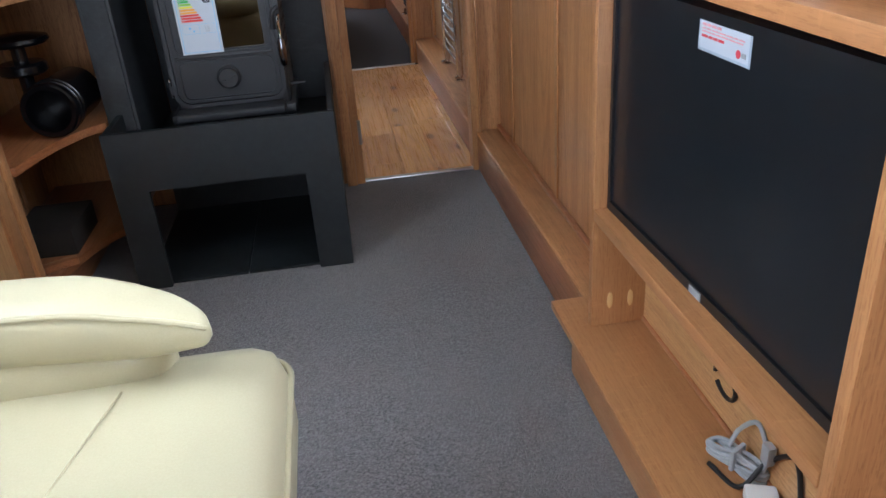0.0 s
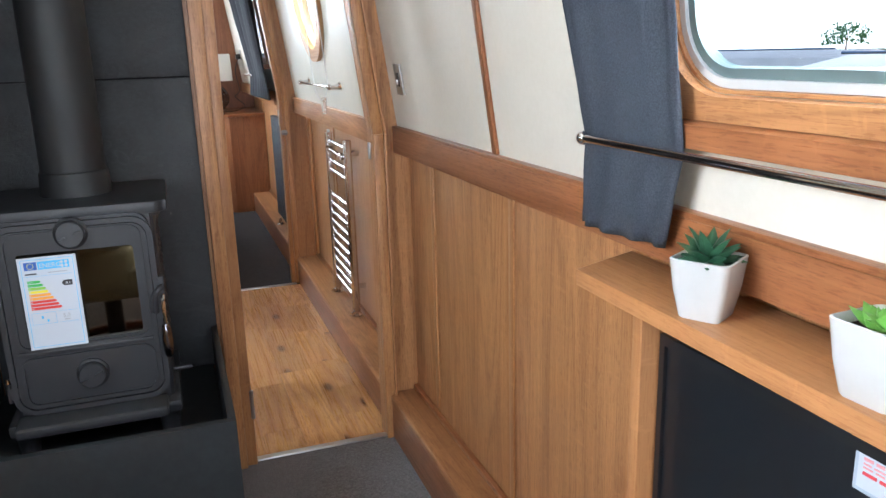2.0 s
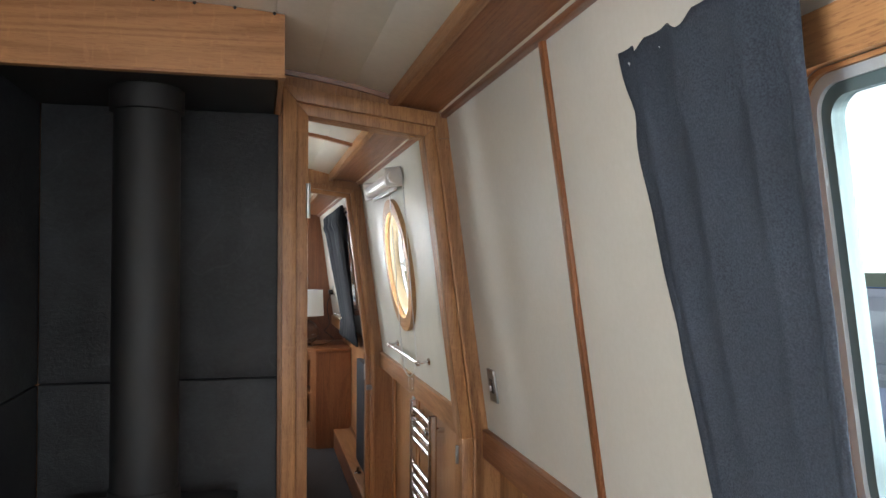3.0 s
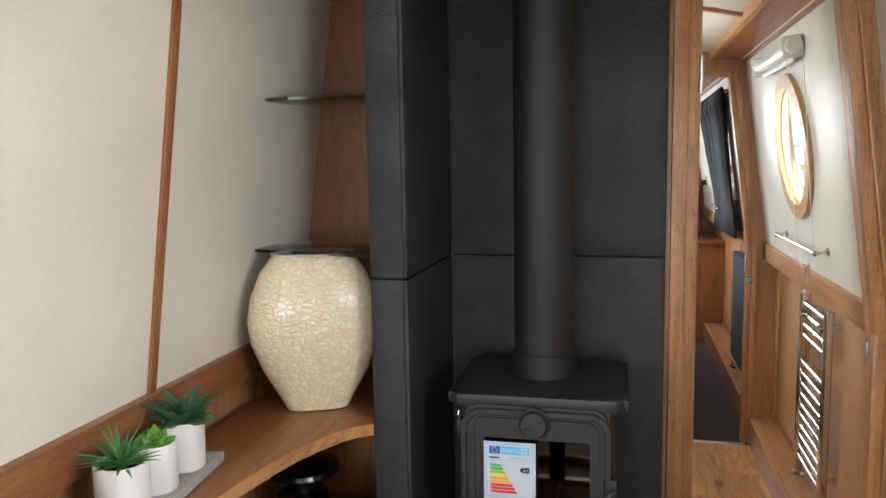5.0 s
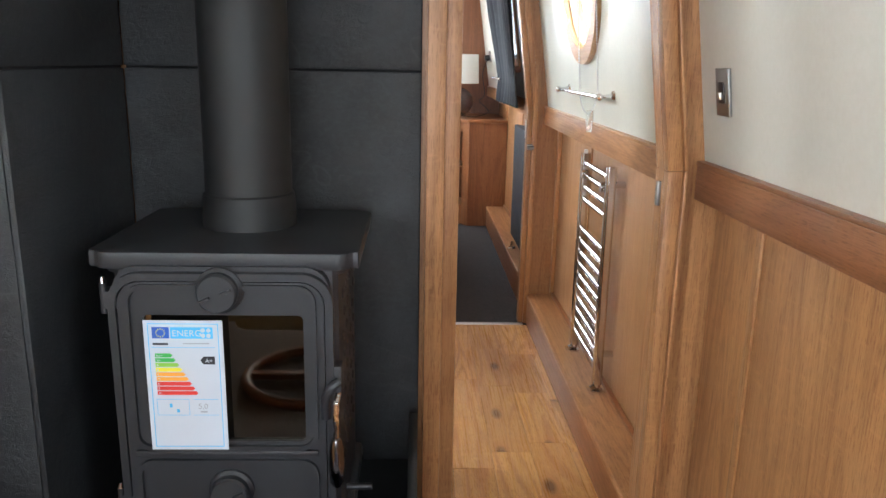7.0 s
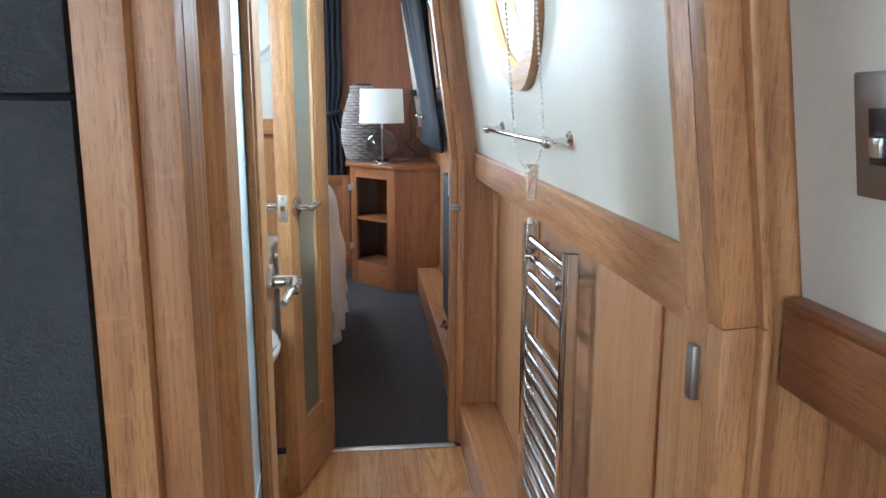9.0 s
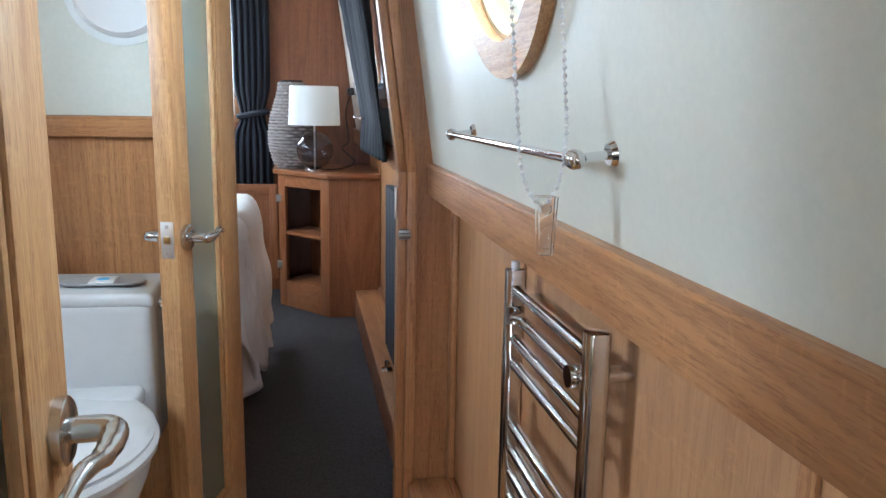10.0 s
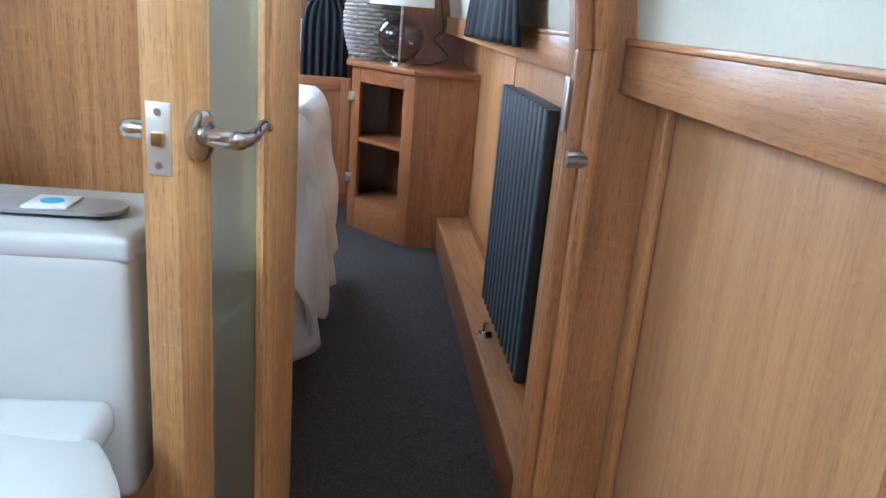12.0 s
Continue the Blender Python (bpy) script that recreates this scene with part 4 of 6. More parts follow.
# ---- plants ----
def leaf(bm, base, az, tilt, length, width, curl=0.3, thick=0.15):
    """One fleshy pointed leaf: a tapered, curved diamond section."""
    d = Vector((math.cos(az), math.sin(az), 0))
    s = Vector((-d.y, d.x, 0))
    rings, n = [], 5
    p, a = Vector(base), tilt
    for i in range(n + 1):
        t = i / n
        w = width * (0.45 + 0.55 * math.sin(math.pi * min(1, t * 0.85 + 0.12))) * (1 - t ** 4)
        up = Vector((0, 0, 1)) * math.cos(a) - d * math.sin(a)
        if i == n:
            rings.append([bm.verts.new(p)])
        else:
            rings.append([bm.verts.new(p + s * w), bm.verts.new(p + up * w * thick * 2.2), bm.verts.new(p - s * w), bm.verts.new(p - up * w * thick * 3)])
        p = p + (d * math.cos(a) + Vector((0, 0, 1)) * math.sin(a)) * (length / n)
        a -= curl / n
    for r1, r2 in zip(rings, rings[1:]):
        for j in range(4):
            k = (j + 1) % 4
            bm.faces.new((r1[j], r1[k], r2[k], r2[j]) if len(r2) == 4 else (r1[j], r1[k], r2[0]))
    bm.faces.new(rings[0])


def plant(parent, at, kind, seed, k=1.0):
    rnd = random.Random(seed)
    mat = {"agave": "leaf_dark", "cactus": "leaf_grey", "rosette": "leaf_fresh", "grass": "leaf_grass"}[kind]
    rows = {"agave": [(8, 0.35, 0.062, 0.012), (7, 0.75, 0.07, 0.013), (5, 1.15, 0.072, 0.012)],
            "cactus": [],
            "rosette": [(7, 0.35, 0.05, 0.016), (6, 0.7, 0.047, 0.016), (4, 1.1, 0.038, 0.013)],
            "grass": [(16, 0.4, 0.08, 0.004), (16, 0.75, 0.09, 0.004), (12, 1.15, 0.09, 0.0035)]}[kind]
    if kind == "cactus":
        for cx, cy, tall in ((0.0, 0.0, 0.068), (0.017, -0.008, 0.036), (-0.013, 0.014, 0.03), (-0.014, -0.016, 0.022)):
            for j in range(int(tall * k / 0.0068)):
                for i in range(5):
                    az = 2 * math.pi * (i + 0.5 * (j % 2) + rnd.random() * 0.15) / 5
                    bm = bmesh.new()
                    leaf(bm, (at[0] + cx * k, at[1] + cy * k, at[2] + 0.0068 * j), az, 0.45 + rnd.uniform(-0.1, 0.15), 0.0155 * k * rnd.uniform(0.85, 1.1), 0.0056 * k, 0.1, 0.4)
                    part("leaf", bm, mat, parent)
    for n, tilt, ln, w in rows:
        for i in range(n):
            bm = bmesh.new()
            leaf(bm, at, 2 * math.pi * (i + rnd.random() * 0.5) / n, tilt + rnd.uniform(-0.12, 0.12), k * ln * rnd.uniform(0.85, 1.1), k * w, -0.2 if kind == "rosette" else 0.55, 0.22)
            part("leaf", bm, mat, parent)


def square_pot(at, kind, seed, turn, s=1.0, label=""):
    ob = thing("potted_succulent", label, "plant", "succulents over the television", at)
    ob.rotation_euler.z = radians(turn)
    pts = [(0.027, 0), (0.029, 0.003), (0.036, 0.04), (0.04, 0.075), (0.041, 0.082), (0.0385, 0.083), (0.036, 0.076), (0.034, 0.07)]
    bm, rings = bmesh.new(), []
    for r, z in pts:
        r, z = r * s, z * s
        rings.append([bm.verts.new((x, y, z)) for x, y in rounded(-r, r, -r, r, r * 0.28, 4)])
    for a, c in zip(rings, rings[1:]):
        for i in range(len(a)):
            j = (i + 1) % len(a)
            bm.faces.new((a[i], a[j], c[j], c[i]))
    bm.faces.new(rings[0][::-1])
    part("pot", bm, "white_ceramic", ob)
    part("soil", prism(bmesh.new(), [(x, y, 0.066 * s) for x, y in rounded(-0.034 * s, 0.034 * s, -0.034 * s, 0.034 * s, 0.01)], (0, 0, 0.006 * s)), "soil", ob)
    plant(ob, (0, 0, 0.07 * s), kind, seed, 0.82 * s)


square_pot((0.4, 1.247, 0.9005), "agave", 3, 30, 0.88, "white square tapered pot with a dark green agave")
square_pot((0.397, 1.004, 0.9005), "rosette", 5, 4, 0.9, "white square tapered pot with a pale green rosette succulent")
square_pot((0.394, 0.784, 0.9005), "cactus", 9, 56, 0.87, "white square tapered pot with an upright beaded succulent")
tr = thing("plant_tray", "flat grey concrete tray on the worktop", "tray")
tr.matrix_world = pose(-0.948, 1.695, 0.836, 0, 0, 5.3)
part("slab", cub(-0.108, 0, 0, 0.336, 0, 0.02, 0.003), "concrete", tr)


def round_pot(at, r, hgt, kind, seed, label):
    ob = thing("potted_plant", label, "plant", "plants on the tray", at)
    part("pot", lathe(bmesh.new(), [(r * 0.93, 0), (r * 0.97, 0.003), (r, hgt * 0.5), (r, hgt - 0.003), (r - 0.002, hgt), (r - 0.006, hgt - 0.001), (r - 0.007, hgt - 0.012)], 40), "marble_pot", ob)
    part("soil", lathe(bmesh.new(), [(r - 0.006, hgt - 0.02), (r - 0.007, hgt - 0.011)], 24), "soil", ob)
    plant(ob, (0, 0, hgt - 0.01), kind, seed, {"grass": 0.88, "rosette": 0.85, "agave": 1.2}[kind])


round_pot((-1.004, 1.752, 0.8565), 0.043, 0.088, "grass", 11, "white marbled round pot with a spiky grass plant")
round_pot((-1.007, 1.848, 0.8565), 0.037, 0.085, "rosette", 12, "white marbled round pot with a small pale succulent")
round_pot((-1.012, 1.945, 0.8565), 0.038, 0.092, "agave", 13, "white marbled round pot with a dark green agave")

# elephant ornament, walking towards the bow
bm = bmesh.new()


def ball(c, r, sx=1, sy=1, sz=1):
    bmesh.ops.create_icosphere(bm, subdivisions=3, radius=r, matrix=Matrix.Translation(c) @ Matrix.Diagonal((sx, sy, sz, 1)))


ball((0, 0, 0.098), 0.05, 0.85, 1.25, 0.95)
ball((0, -0.045, 0.1), 0.042, 0.85, 1, 1)
ball((0, 0.045, 0.105), 0.04, 0.85, 1, 1)
ball((0, 0.085, 0.127), 0.031, 0.9, 1.1, 1.05)
for sx in (-1, 1):
    ball((sx * 0.031, 0.068, 0.122), 0.027, 0.25, 0.85, 1.15)
    for y in (-0.05, 0.045):
        tube(bm, [(sx * 0.022, y, 0.085), (sx * 0.024, y + 0.004, 0.045), (sx * 0.024, y + 0.002, 0.012), (sx * 0.024, y + 0.004, 0.0)], [0.022, 0.018, 0.017, 0.019], 12)
tube(bm, smooth_path([(0, 0.1, 0.125), (0, 0.122, 0.1), (0, 0.13, 0.07), (0, 0.14, 0.052), (0, 0.158, 0.052), (0, 0.166, 0.07)], 5), [0.017 - 0.0004 * i for i in range(26)], 10)
tube(bm, smooth_path([(0, -0.085, 0.12), (0, -0.1, 0.1), (0, -0.098, 0.07)], 4), 0.004, 8)
eo = part("elephant_ornament", bm, "resin_white")
rm = eo.modifiers.new("remesh", "REMESH")
rm.mode, rm.voxel_size, rm.use_smooth_shade = "VOXEL", 0.0035, True
sm = eo.modifiers.new("smooth", "SMOOTH")
sm.factor, sm.iterations = 0.5, 4
eo.matrix_world = pose(-0.965, 1.484, 0.836, 0, 0, -4) @ Matrix.Diagonal((0.86, 0.92, 0.8, 1))
tagged(eo, "off-white textured elephant figure on the worktop", "ornament")

# ---- starboard side: television unit ----
tu = thing("tv_unit", "oak veneered television unit with an open lower shelf", "tv unit")
part("top", prism(bmesh.new(), [(0.36, 0.2, 0.876), (0.36, 1.485, 0.876), (0.49, 1.54, 0.876), (0.49, 0.2, 0.876)], (0, 0, 0.0245), 0.003), "cabinet_oak_y", tu)
part("side_panel", cub(0.373, 0.498, 1.335, 1.356, 0.156, 0.875, 0.0015), "cabinet_oak_z", tu)
part("side_panel", cub(0.373, 0.498, 0.573, 0.594, 0.156, 0.875, 0.0015), "cabinet_oak_z", tu)
part("middle_shelf", cub(0.372, 0.498, 0.595, 1.334, 0.404, 0.427, 0.0015), "cabinet_oak_y", tu)
part("bottom_board", cub(0.322, 0.498, 0.25, 1.462, 0.136, 0.1555, 0.004), "cabinet_oak_y", tu)
part("plinth", cub(0.352, 0.372, 0.25, 1.4, 0.0, 0.1355, 0.002), "cabinet_oak_y", tu)
part("plinth_return", cub(0.372, 0.398, 1.38, 1.4, 0.0, 0.1355, 0.002), "cabinet_oak_z", tu)
part("back_panel", cub(0.488, 0.497, 0.595, 1.334, 0.156, 0.403), "pale_oak_y", tu)
for x in (0.412, 0.456):
    bm = lathe(bmesh.new(), [(0.006, 0), (0.006, 0.001), (0.004, 0.002)], 20, (0, 0, 0), Matrix.Diagonal((1, 3.2, 1, 1)))
    bm.transform(Matrix.Translation((x, 1.335, 0.215)) @ Matrix.Rotation(radians(90), 4, "X"))
    part("oval_plug", bm, "bare_wood", tu, "pale oval wood plug")
tv = thing("television", "black flat-screen television in the oak unit", "television")
part("case", cub(0.41, 0.45, 0.622, 1.326, 0.4325, 0.846, 0.006), "black_plastic", tv)
bm = holed([(0.618, 0.4285), (1.33, 0.4285), (1.33, 0.849), (0.618, 0.849)], [[(0.628, 0.446), (1.32, 0.446), (1.32, 0.835), (0.628, 0.835)]], 0.014, Matrix(((0, 0, 1, 0.398), (1, 0, 0, 0), (0, 1, 0, 0), (0, 0, 0, 1))))
part("bezel", bm, "black_plastic", tv)
part("screen", cub(0.403, 0.409, 0.6285, 1.3195, 0.4465, 0.8345), "tv_screen", tv)
part("badge", cub(0.3965, 0.398, 0.955, 0.99, 0.43, 0.443), "grey_cable", tv, "small grey maker's badge")
sl = thing("screen_sticker", "white and red registration sticker on the television", "sticker")
part("paper", cub(0.4019, 0.4026, 0.9045, 1.029, 0.797, 0.836), "paper", sl)
part("film", cub(0.4022, 0.4028, 0.9005, 1.033, 0.793, 0.8355), "sticker_film", sl, "pale blue laminated border")
rnd = random.Random(4)
for z, y_end, hh, mt in ((0.8305, 0.972, 0.0032, "ink_pink"), (0.8245, 0.916, 0.0017, "ink_pink"), (0.8205, 0.92, 0.0017, "ink_pink"), (0.8155, 0.962, 0.0034, "ink_red")):
    y = 1.023
    while y > y_end:
        ln = rnd.uniform(0.008, 0.017)
        part("text_bar", cub(0.4012, 0.4019, max(y - ln, y_end - 0.004), y, z - hh, z), mt, sl)
        y -= ln + 0.003
bm = rod(bmesh.new(), (0.4019, 0.928, 0.806), (0.4012, 0.928, 0.806), 0.0055, 16)
part("mark", bm, "ink_red", sl)
part("mark_text", cub(0.4012, 0.4019, 0.91, 0.92, 0.803, 0.809), "grey_cable", sl)
TURN_TV = Matrix.Translation((0.398, 1.33, 0)) @ Matrix.Rotation(radians(1.6), 4, "Z") @ Matrix.Translation((-0.398, -1.33, 0))
tv.matrix_world = TURN_TV
sl.matrix_world = TURN_TV
# cables under the television
c1 = thing("black_cable", "thin black cable loop on the lower shelf", "cable")
part("lead", tube(bmesh.new(), [(0.483 - 0.003 * math.sin(a), 0.985 + 0.034 * math.cos(a), 0.247 + 0.03 * math.sin(a)) for a in [i * 0.3 for i in range(20)]], 0.004), "black_rubber", c1)
c2 = thing("grey_cable", "bundled grey mains cable on the lower shelf", "cable")
for k in range(5):
    rnd = random.Random(k)
    w, ln, up = 0.011 + 0.004 * rnd.random(), 0.046 + 0.008 * rnd.random(), 0.1605 + 0.006 * k
    pts = []
    for i in range(30):
        a = i * 2 * math.pi / 30
        u, v = ln * math.cos(a), w * math.sin(a) * (0.45 + 0.9 * abs(math.cos(a)))
        pts.append((0.46 + 0.46 * u + 0.88 * v, 0.886 - 0.88 * u + 0.46 * v, up + 0.004 * math.sin(2 * a + k)))
    part("cable_loop", tube(bmesh.new(), pts, 0.0036, 7, True), "grey_cable", c2)
part("tie", cub(0.443, 0.477, 0.882, 0.89, 0.157, 0.196, 0.003, rot=Matrix.Rotation(radians(28), 4, "Z")), "grey_cable", c2)
part("lead", tube(bmesh.new(), smooth_path([(0.452, 0.9, 0.19), (0.47, 0.905, 0.215), (0.482, 0.88, 0.245), (0.482, 0.85, 0.225), (0.478, 0.84, 0.19), (0.472, 0.86, 0.17)], 6), 0.004), "grey_cable", c2)
part("plug", cub(0.47, 0.485, 0.825, 0.845, 0.205, 0.24, 0.004), "grey_cable", c2)
c3 = thing("plug_pack", "white plug adaptor lying on the lower shelf", "plug")
part("body", cub(0.43, 0.478, 0.778, 0.822, 0.1558, 0.181, 0.006, rot=Matrix.Rotation(radians(-20), 4, "Z")), "white_plastic", c3)
c4 = thing("black_lead", "black lead behind the unit", "cable")
part("lead", tube(bmesh.new(), smooth_path([(0.42, 0.9, 0.16), (0.44, 0.84, 0.16), (0.48, 0.84, 0.2), (0.482, 0.78, 0.26), (0.48, 0.75, 0.2), (0.46, 0.72, 0.16)], 6), 0.004), "black_rubber", c4)


# ---- windows ----
def boat_window(name, side, y0, y1, v0, v1, label):
    fr = side_frame(side)
    w = thing(name, label, "window", kind="structure")
    bm = holed([(y0 - 0.016, v0 - 0.03), (y1 + 0.016, v0 - 0.03), (y1 + 0.016, v1 + 0.05), (y0 - 0.016, v1 + 0.05)], [window_outline(y0, y1, v0, v1, 0.09, 8)], 0.014, fr @ Matrix.Translation((0, 0, -0.014)))
    part("window_frame", bm, "oak_y", w)
    bm = cub(y0 - 0.01, y1 - 0.012, v0 - 0.062, v0 - 0.0305, -0.034, 0.0, 0.004)
    bm.transform(fr)
    part("window_sill", bm, "red_oak_y", w)
    bm = holed(window_outline(y0 + 0.001, y1 - 0.001, v0 + 0.001, v1 - 0.001, 0.089, 8), [window_outline(y0 + 0.006, y1 - 0.006, v0 + 0.006, v1 - 0.006, 0.084, 8)], 0.045, fr)
    part("liner", bm, "oak_y", w)
    ring = lambda a, c, w0, w1: holed(window_outline(y0 + a, y1 - a, v0 + a, v1 - a, 0.09 - a, 8), [window_outline(y0 + c, y1 - c, v0 + c, v1 - c, 0.09 - c, 8)], w1 - w0, fr @ Matrix.Translation((0, 0, w0)))
    part("inner_alloy_frame", ring(0.0065, 0.017, 0.005, 0.022), "silver_alloy", w, "silver grey alloy window lip")
    part("alloy_frame", ring(0.017, 0.029, 0.01, 0.028), "window_alloy", w)
    bm = cub(y0 + 0.02, y1 - 0.02, v0 + 0.02, v1 - 0.02, 0.018, 0.022)
    bm.transform(fr)
    part("pane", bm, "clear_glass", w).visible_shadow = False
    return w


boat_window("window_1", 1, 0.42, 1.378, 0.155, 0.655, "oak-trimmed saloon window with rounded corners")
boat_window("window_2", -1, 0.42, 1.3, 0.155, 0.655, "oak-trimmed saloon window with rounded corners")
boat_window("window_3", 1, 5.4, 6.15, 0.2, 0.65, "oak-trimmed bedroom window with rounded corners")
# port bedroom window is out of view, placed and sized for light on the bed
boat_window("window_4_unseen", -1, 5.6, 6.9, 0.2, 0.65, "oak-trimmed bedroom window with rounded corners")


def curtain(name, side, ya, yb, yc, yd, v_top, v_tie, v_bot, folds, off, label, flare=(0.056, 0.04), group="curtains", depth=1.0):
    """A hanging curtain: from ya..yb at its head to yc..yd at the tie rail, v up the slope, off the wall by off."""
    ob = thing(name, label, "curtain", group)
    bm, grid, NU, NV = bmesh.new(), [], folds * 14, 48
    for j in range(NV + 1):
        t = j / NV
        v = v_top + (v_bot - v_top) * t
        k = min(1.0, (v_top - v) / (v_top - v_tie))
        head = max(0.0, 1 - (v_top - v) / 0.085)
        pinch = math.exp(-((v_top - v - 0.085) / 0.028) ** 2)
        k2 = k * k * (3 - 2 * k) * 0.2 + k * 0.8
        low = max(0.0, (v_tie - v) / max(1e-3, v_tie - v_bot))
        a, c = ya + (yc - ya) * k2 + flare[0] * low, yb + (yd - yb) * k2 + flare[1] * low
        row = []
        for i in range(NU + 1):
            s = i / NU
            ph = (s + 0.05 * math.sin(6 * s)) * folds * 2 * math.pi + 0.4 * math.sin(3 * t + s * 3)
            amp = depth * ((0.0065 + 0.0035 * math.sin(s * 9 + 1)) * (1.0 - 0.8 * k) * (1 - 0.3 * head) + 0.005 * pinch + 0.003 * low)
            w = -off - amp * math.sin(ph)  - 0.014 * (1 - k) * (1 - s)
            w -= 0.004 * pinch * math.sin(3 * ph) + 0.012 * low * math.sin(math.pi * s) + 0.0025 * noise.noise(Vector((s * 7, v * 14, 3.0)))
            w = min(w, -0.006)
            row.append(bm.verts.new((a + (c - a) * s + 0.004 * math.cos(ph) * (1 - 0.6 * k), v - 0.012 * head * max(0.0, math.sin(ph)) + 0.004 * math.sin(4 * s + 1) * low, w)))
        grid.append(row)
    for r1, r2 in zip(grid, grid[1:]):
        for i in range(NU):
            bm.faces.new((r1[i], r1[i + 1], r2[i + 1], r2[i]))
    bm.transform(side_frame(side))
    c = part("cloth", bm, "curtain_cloth", ob, angle=80)
    sd = c.modifiers.new("thickness", "SOLIDIFY")
    sd.thickness = 0.0025
    bm = rod(bmesh.new(), (ya - 0.05, v_top - 0.03, -0.012), (yb + 0.01, v_top - 0.03, -0.012), 0.006)
    bm.transform(side_frame(side))
    part("track", bm, "white_plastic", ob, "slim white curtain track")
    for i in range(folds + 1):
        y = ya + (yb - ya) * (i + 0.3) / (folds + 0.6)
        bm = tube(bmesh.new(), [(y, v_top - 0.03, -0.012), (y, v_top - 0.012, -0.018), (y + 0.004, v_top - 0.02, -off)], 0.0022, 6)
        bm.transform(side_frame(side))
        part("hook", bm, "white_plastic", ob)
    return ob


curtain("curtain", 1, 1.295, 1.662, 1.322, 1.56, 0.757, 0.09, -0.05, 4, 0.036, "slate-blue woven curtain tucked behind a chrome rail")
curtain("curtain", -1, 1.22, 1.555, 1.33, 1.515, 0.75, 0.09, -0.05, 4, 0.035, "slate-blue woven curtain tucked behind a chrome rail")


def tie_rail(name, side, y0, y1, v, brackets, off, label, r=0.006, group="curtain rails"):
    ob = thing(name, label, "rail", group)
    fr = side_frame(side)
    P = lambda y, o, vv=v: fr @ Vector((y, vv, -o))
    part("bar", rod(bmesh.new(), P(y0, off), P(y1, off), r, 16), "chrome", ob)
    for y in (y0, y1):
        bm = bmesh.new()
        bmesh.ops.create_uvsphere(bm, u_segments=20, v_segments=12, radius=r * 1.7, matrix=Matrix.Translation(P(y, off)))
        part("finial", bm, "chrome", ob)
    for y in brackets:
        bm = rod(bmesh.new(), P(y, off), P(y, 0.002), r * 0.9, 14)
        bmesh.ops.create_uvsphere(bm, u_segments=20, v_segments=12, radius=r * 1.9, matrix=Matrix.Translation(P(y, off)))
        rod(bm, P(y, 0.0), P(y, 0.006), r * 2.5, 24, r * 2.0)
        part("bracket", bm, "chrome", ob)
    return ob


tie_rail("curtain_rail", 1, 0.3, 1.543, 0.09, (0.99,), 0.052, "slim chrome curtain rail below the window")
tie_rail("curtain_rail", -1, 0.3, 1.54, 0.075, (0.99,), 0.052, "slim chrome curtain rail below the window")

sw = thing("wall_switch", "brushed steel dimmer switch plate on the cabin side", "switch")
fr = side_frame(1)
bm = cub(2.6, 2.66, 0.098, 0.184, -0.006, 0.0, 0.002)
bm.transform(fr)
part("plate", bm, "grey_steel", sw)
bm = cub(2.618, 2.642, 0.122, 0.16, -0.008, -0.0055, 0.001)
bm.transform(fr)
part("recess", bm, "black_plastic", sw)
bm = cub(2.624, 2.636, 0.128, 0.142, -0.013, -0.0075, 0.002)
bm.transform(fr)
part("rocker", bm, "satin_steel", sw)


def downlight(x, y, z, tilt=0.0):
    ob = thing("downlight", "recessed brushed-steel ceiling spotlight, unlit", "light", "roof spotlights", (x, y, z))
    ob.rotation_euler.y = tilt
    part("rim", lathe(bmesh.new(), [(0.024, 0.002), (0.034, 0.001), (0.036, -0.003), (0.033, -0.006), (0.026, -0.004), (0.022, 0.006)], 32), "grey_steel", ob)
    part("lens", lathe(bmesh.new(), [(0.021, 0.001), (0.02, -0.001), (0.001, -0.002)], 24), "grey_plate", ob)


for x in (-0.715, -0.024):
    for y in (1.985, 0.6, -0.9):
        downlight(x, y, roof_z(x) - 0.001, math.atan(0.5 * (x - CX)))
downlight(CX - 0.6, 2.45, 1.875, 0.11)

# ---- cream leather armchair, facing the television ----
ch = thing("armchair", "cream leather recliner armchair with piped seams", "armchair")


def cushion(x0, x1, y0, y1, z0, z1, bev, seed, puff=0.01):
    bm = cub(x0, x1, y0, y1, z0, z1)
    bmesh.ops.subdivide_edges(bm, edges=bm.edges[:], cuts=10, use_grid_fill=True)
    c, hh = Vector(((x0 + x1) / 2, (y0 + y1) / 2, (z0 + z1) / 2)), Vector(((x1 - x0) / 2, (y1 - y0) / 2, (z1 - z0) / 2))
    for v in bm.verts:
        p = v.co - c
        inner = Vector([max(-(hh[i] - bev), min(hh[i] - bev, p[i])) for i in range(3)])
        d = p - inner
        if d.length > 1e-6:
            p = inner + d.normalized() * bev
        n = noise.noise(v.co * 9 + Vector((seed, 0, 0)))
        bulge = (1 - (p.x / hh.x) ** 2) * (1 - (p.y / hh.y) ** 2)
        p.z += puff * max(0, bulge) * (1 if p.z > 0 else 0) + 0.003 * n
        v.co = c + p
    return bm


part("seat", cushion(-0.72, -0.205, 0.33, 0.98, 0.3, 0.472, 0.055, 1, 0.012), "cream_leather", ch, angle=80)
part("seat_welt", tube(bmesh.new(), [(x, y, 0.425) for x, y in rounded(-0.7, -0.2035, 0.332, 0.979, 0.055, 8)], 0.0045, 8, True), "cream_leather", ch)


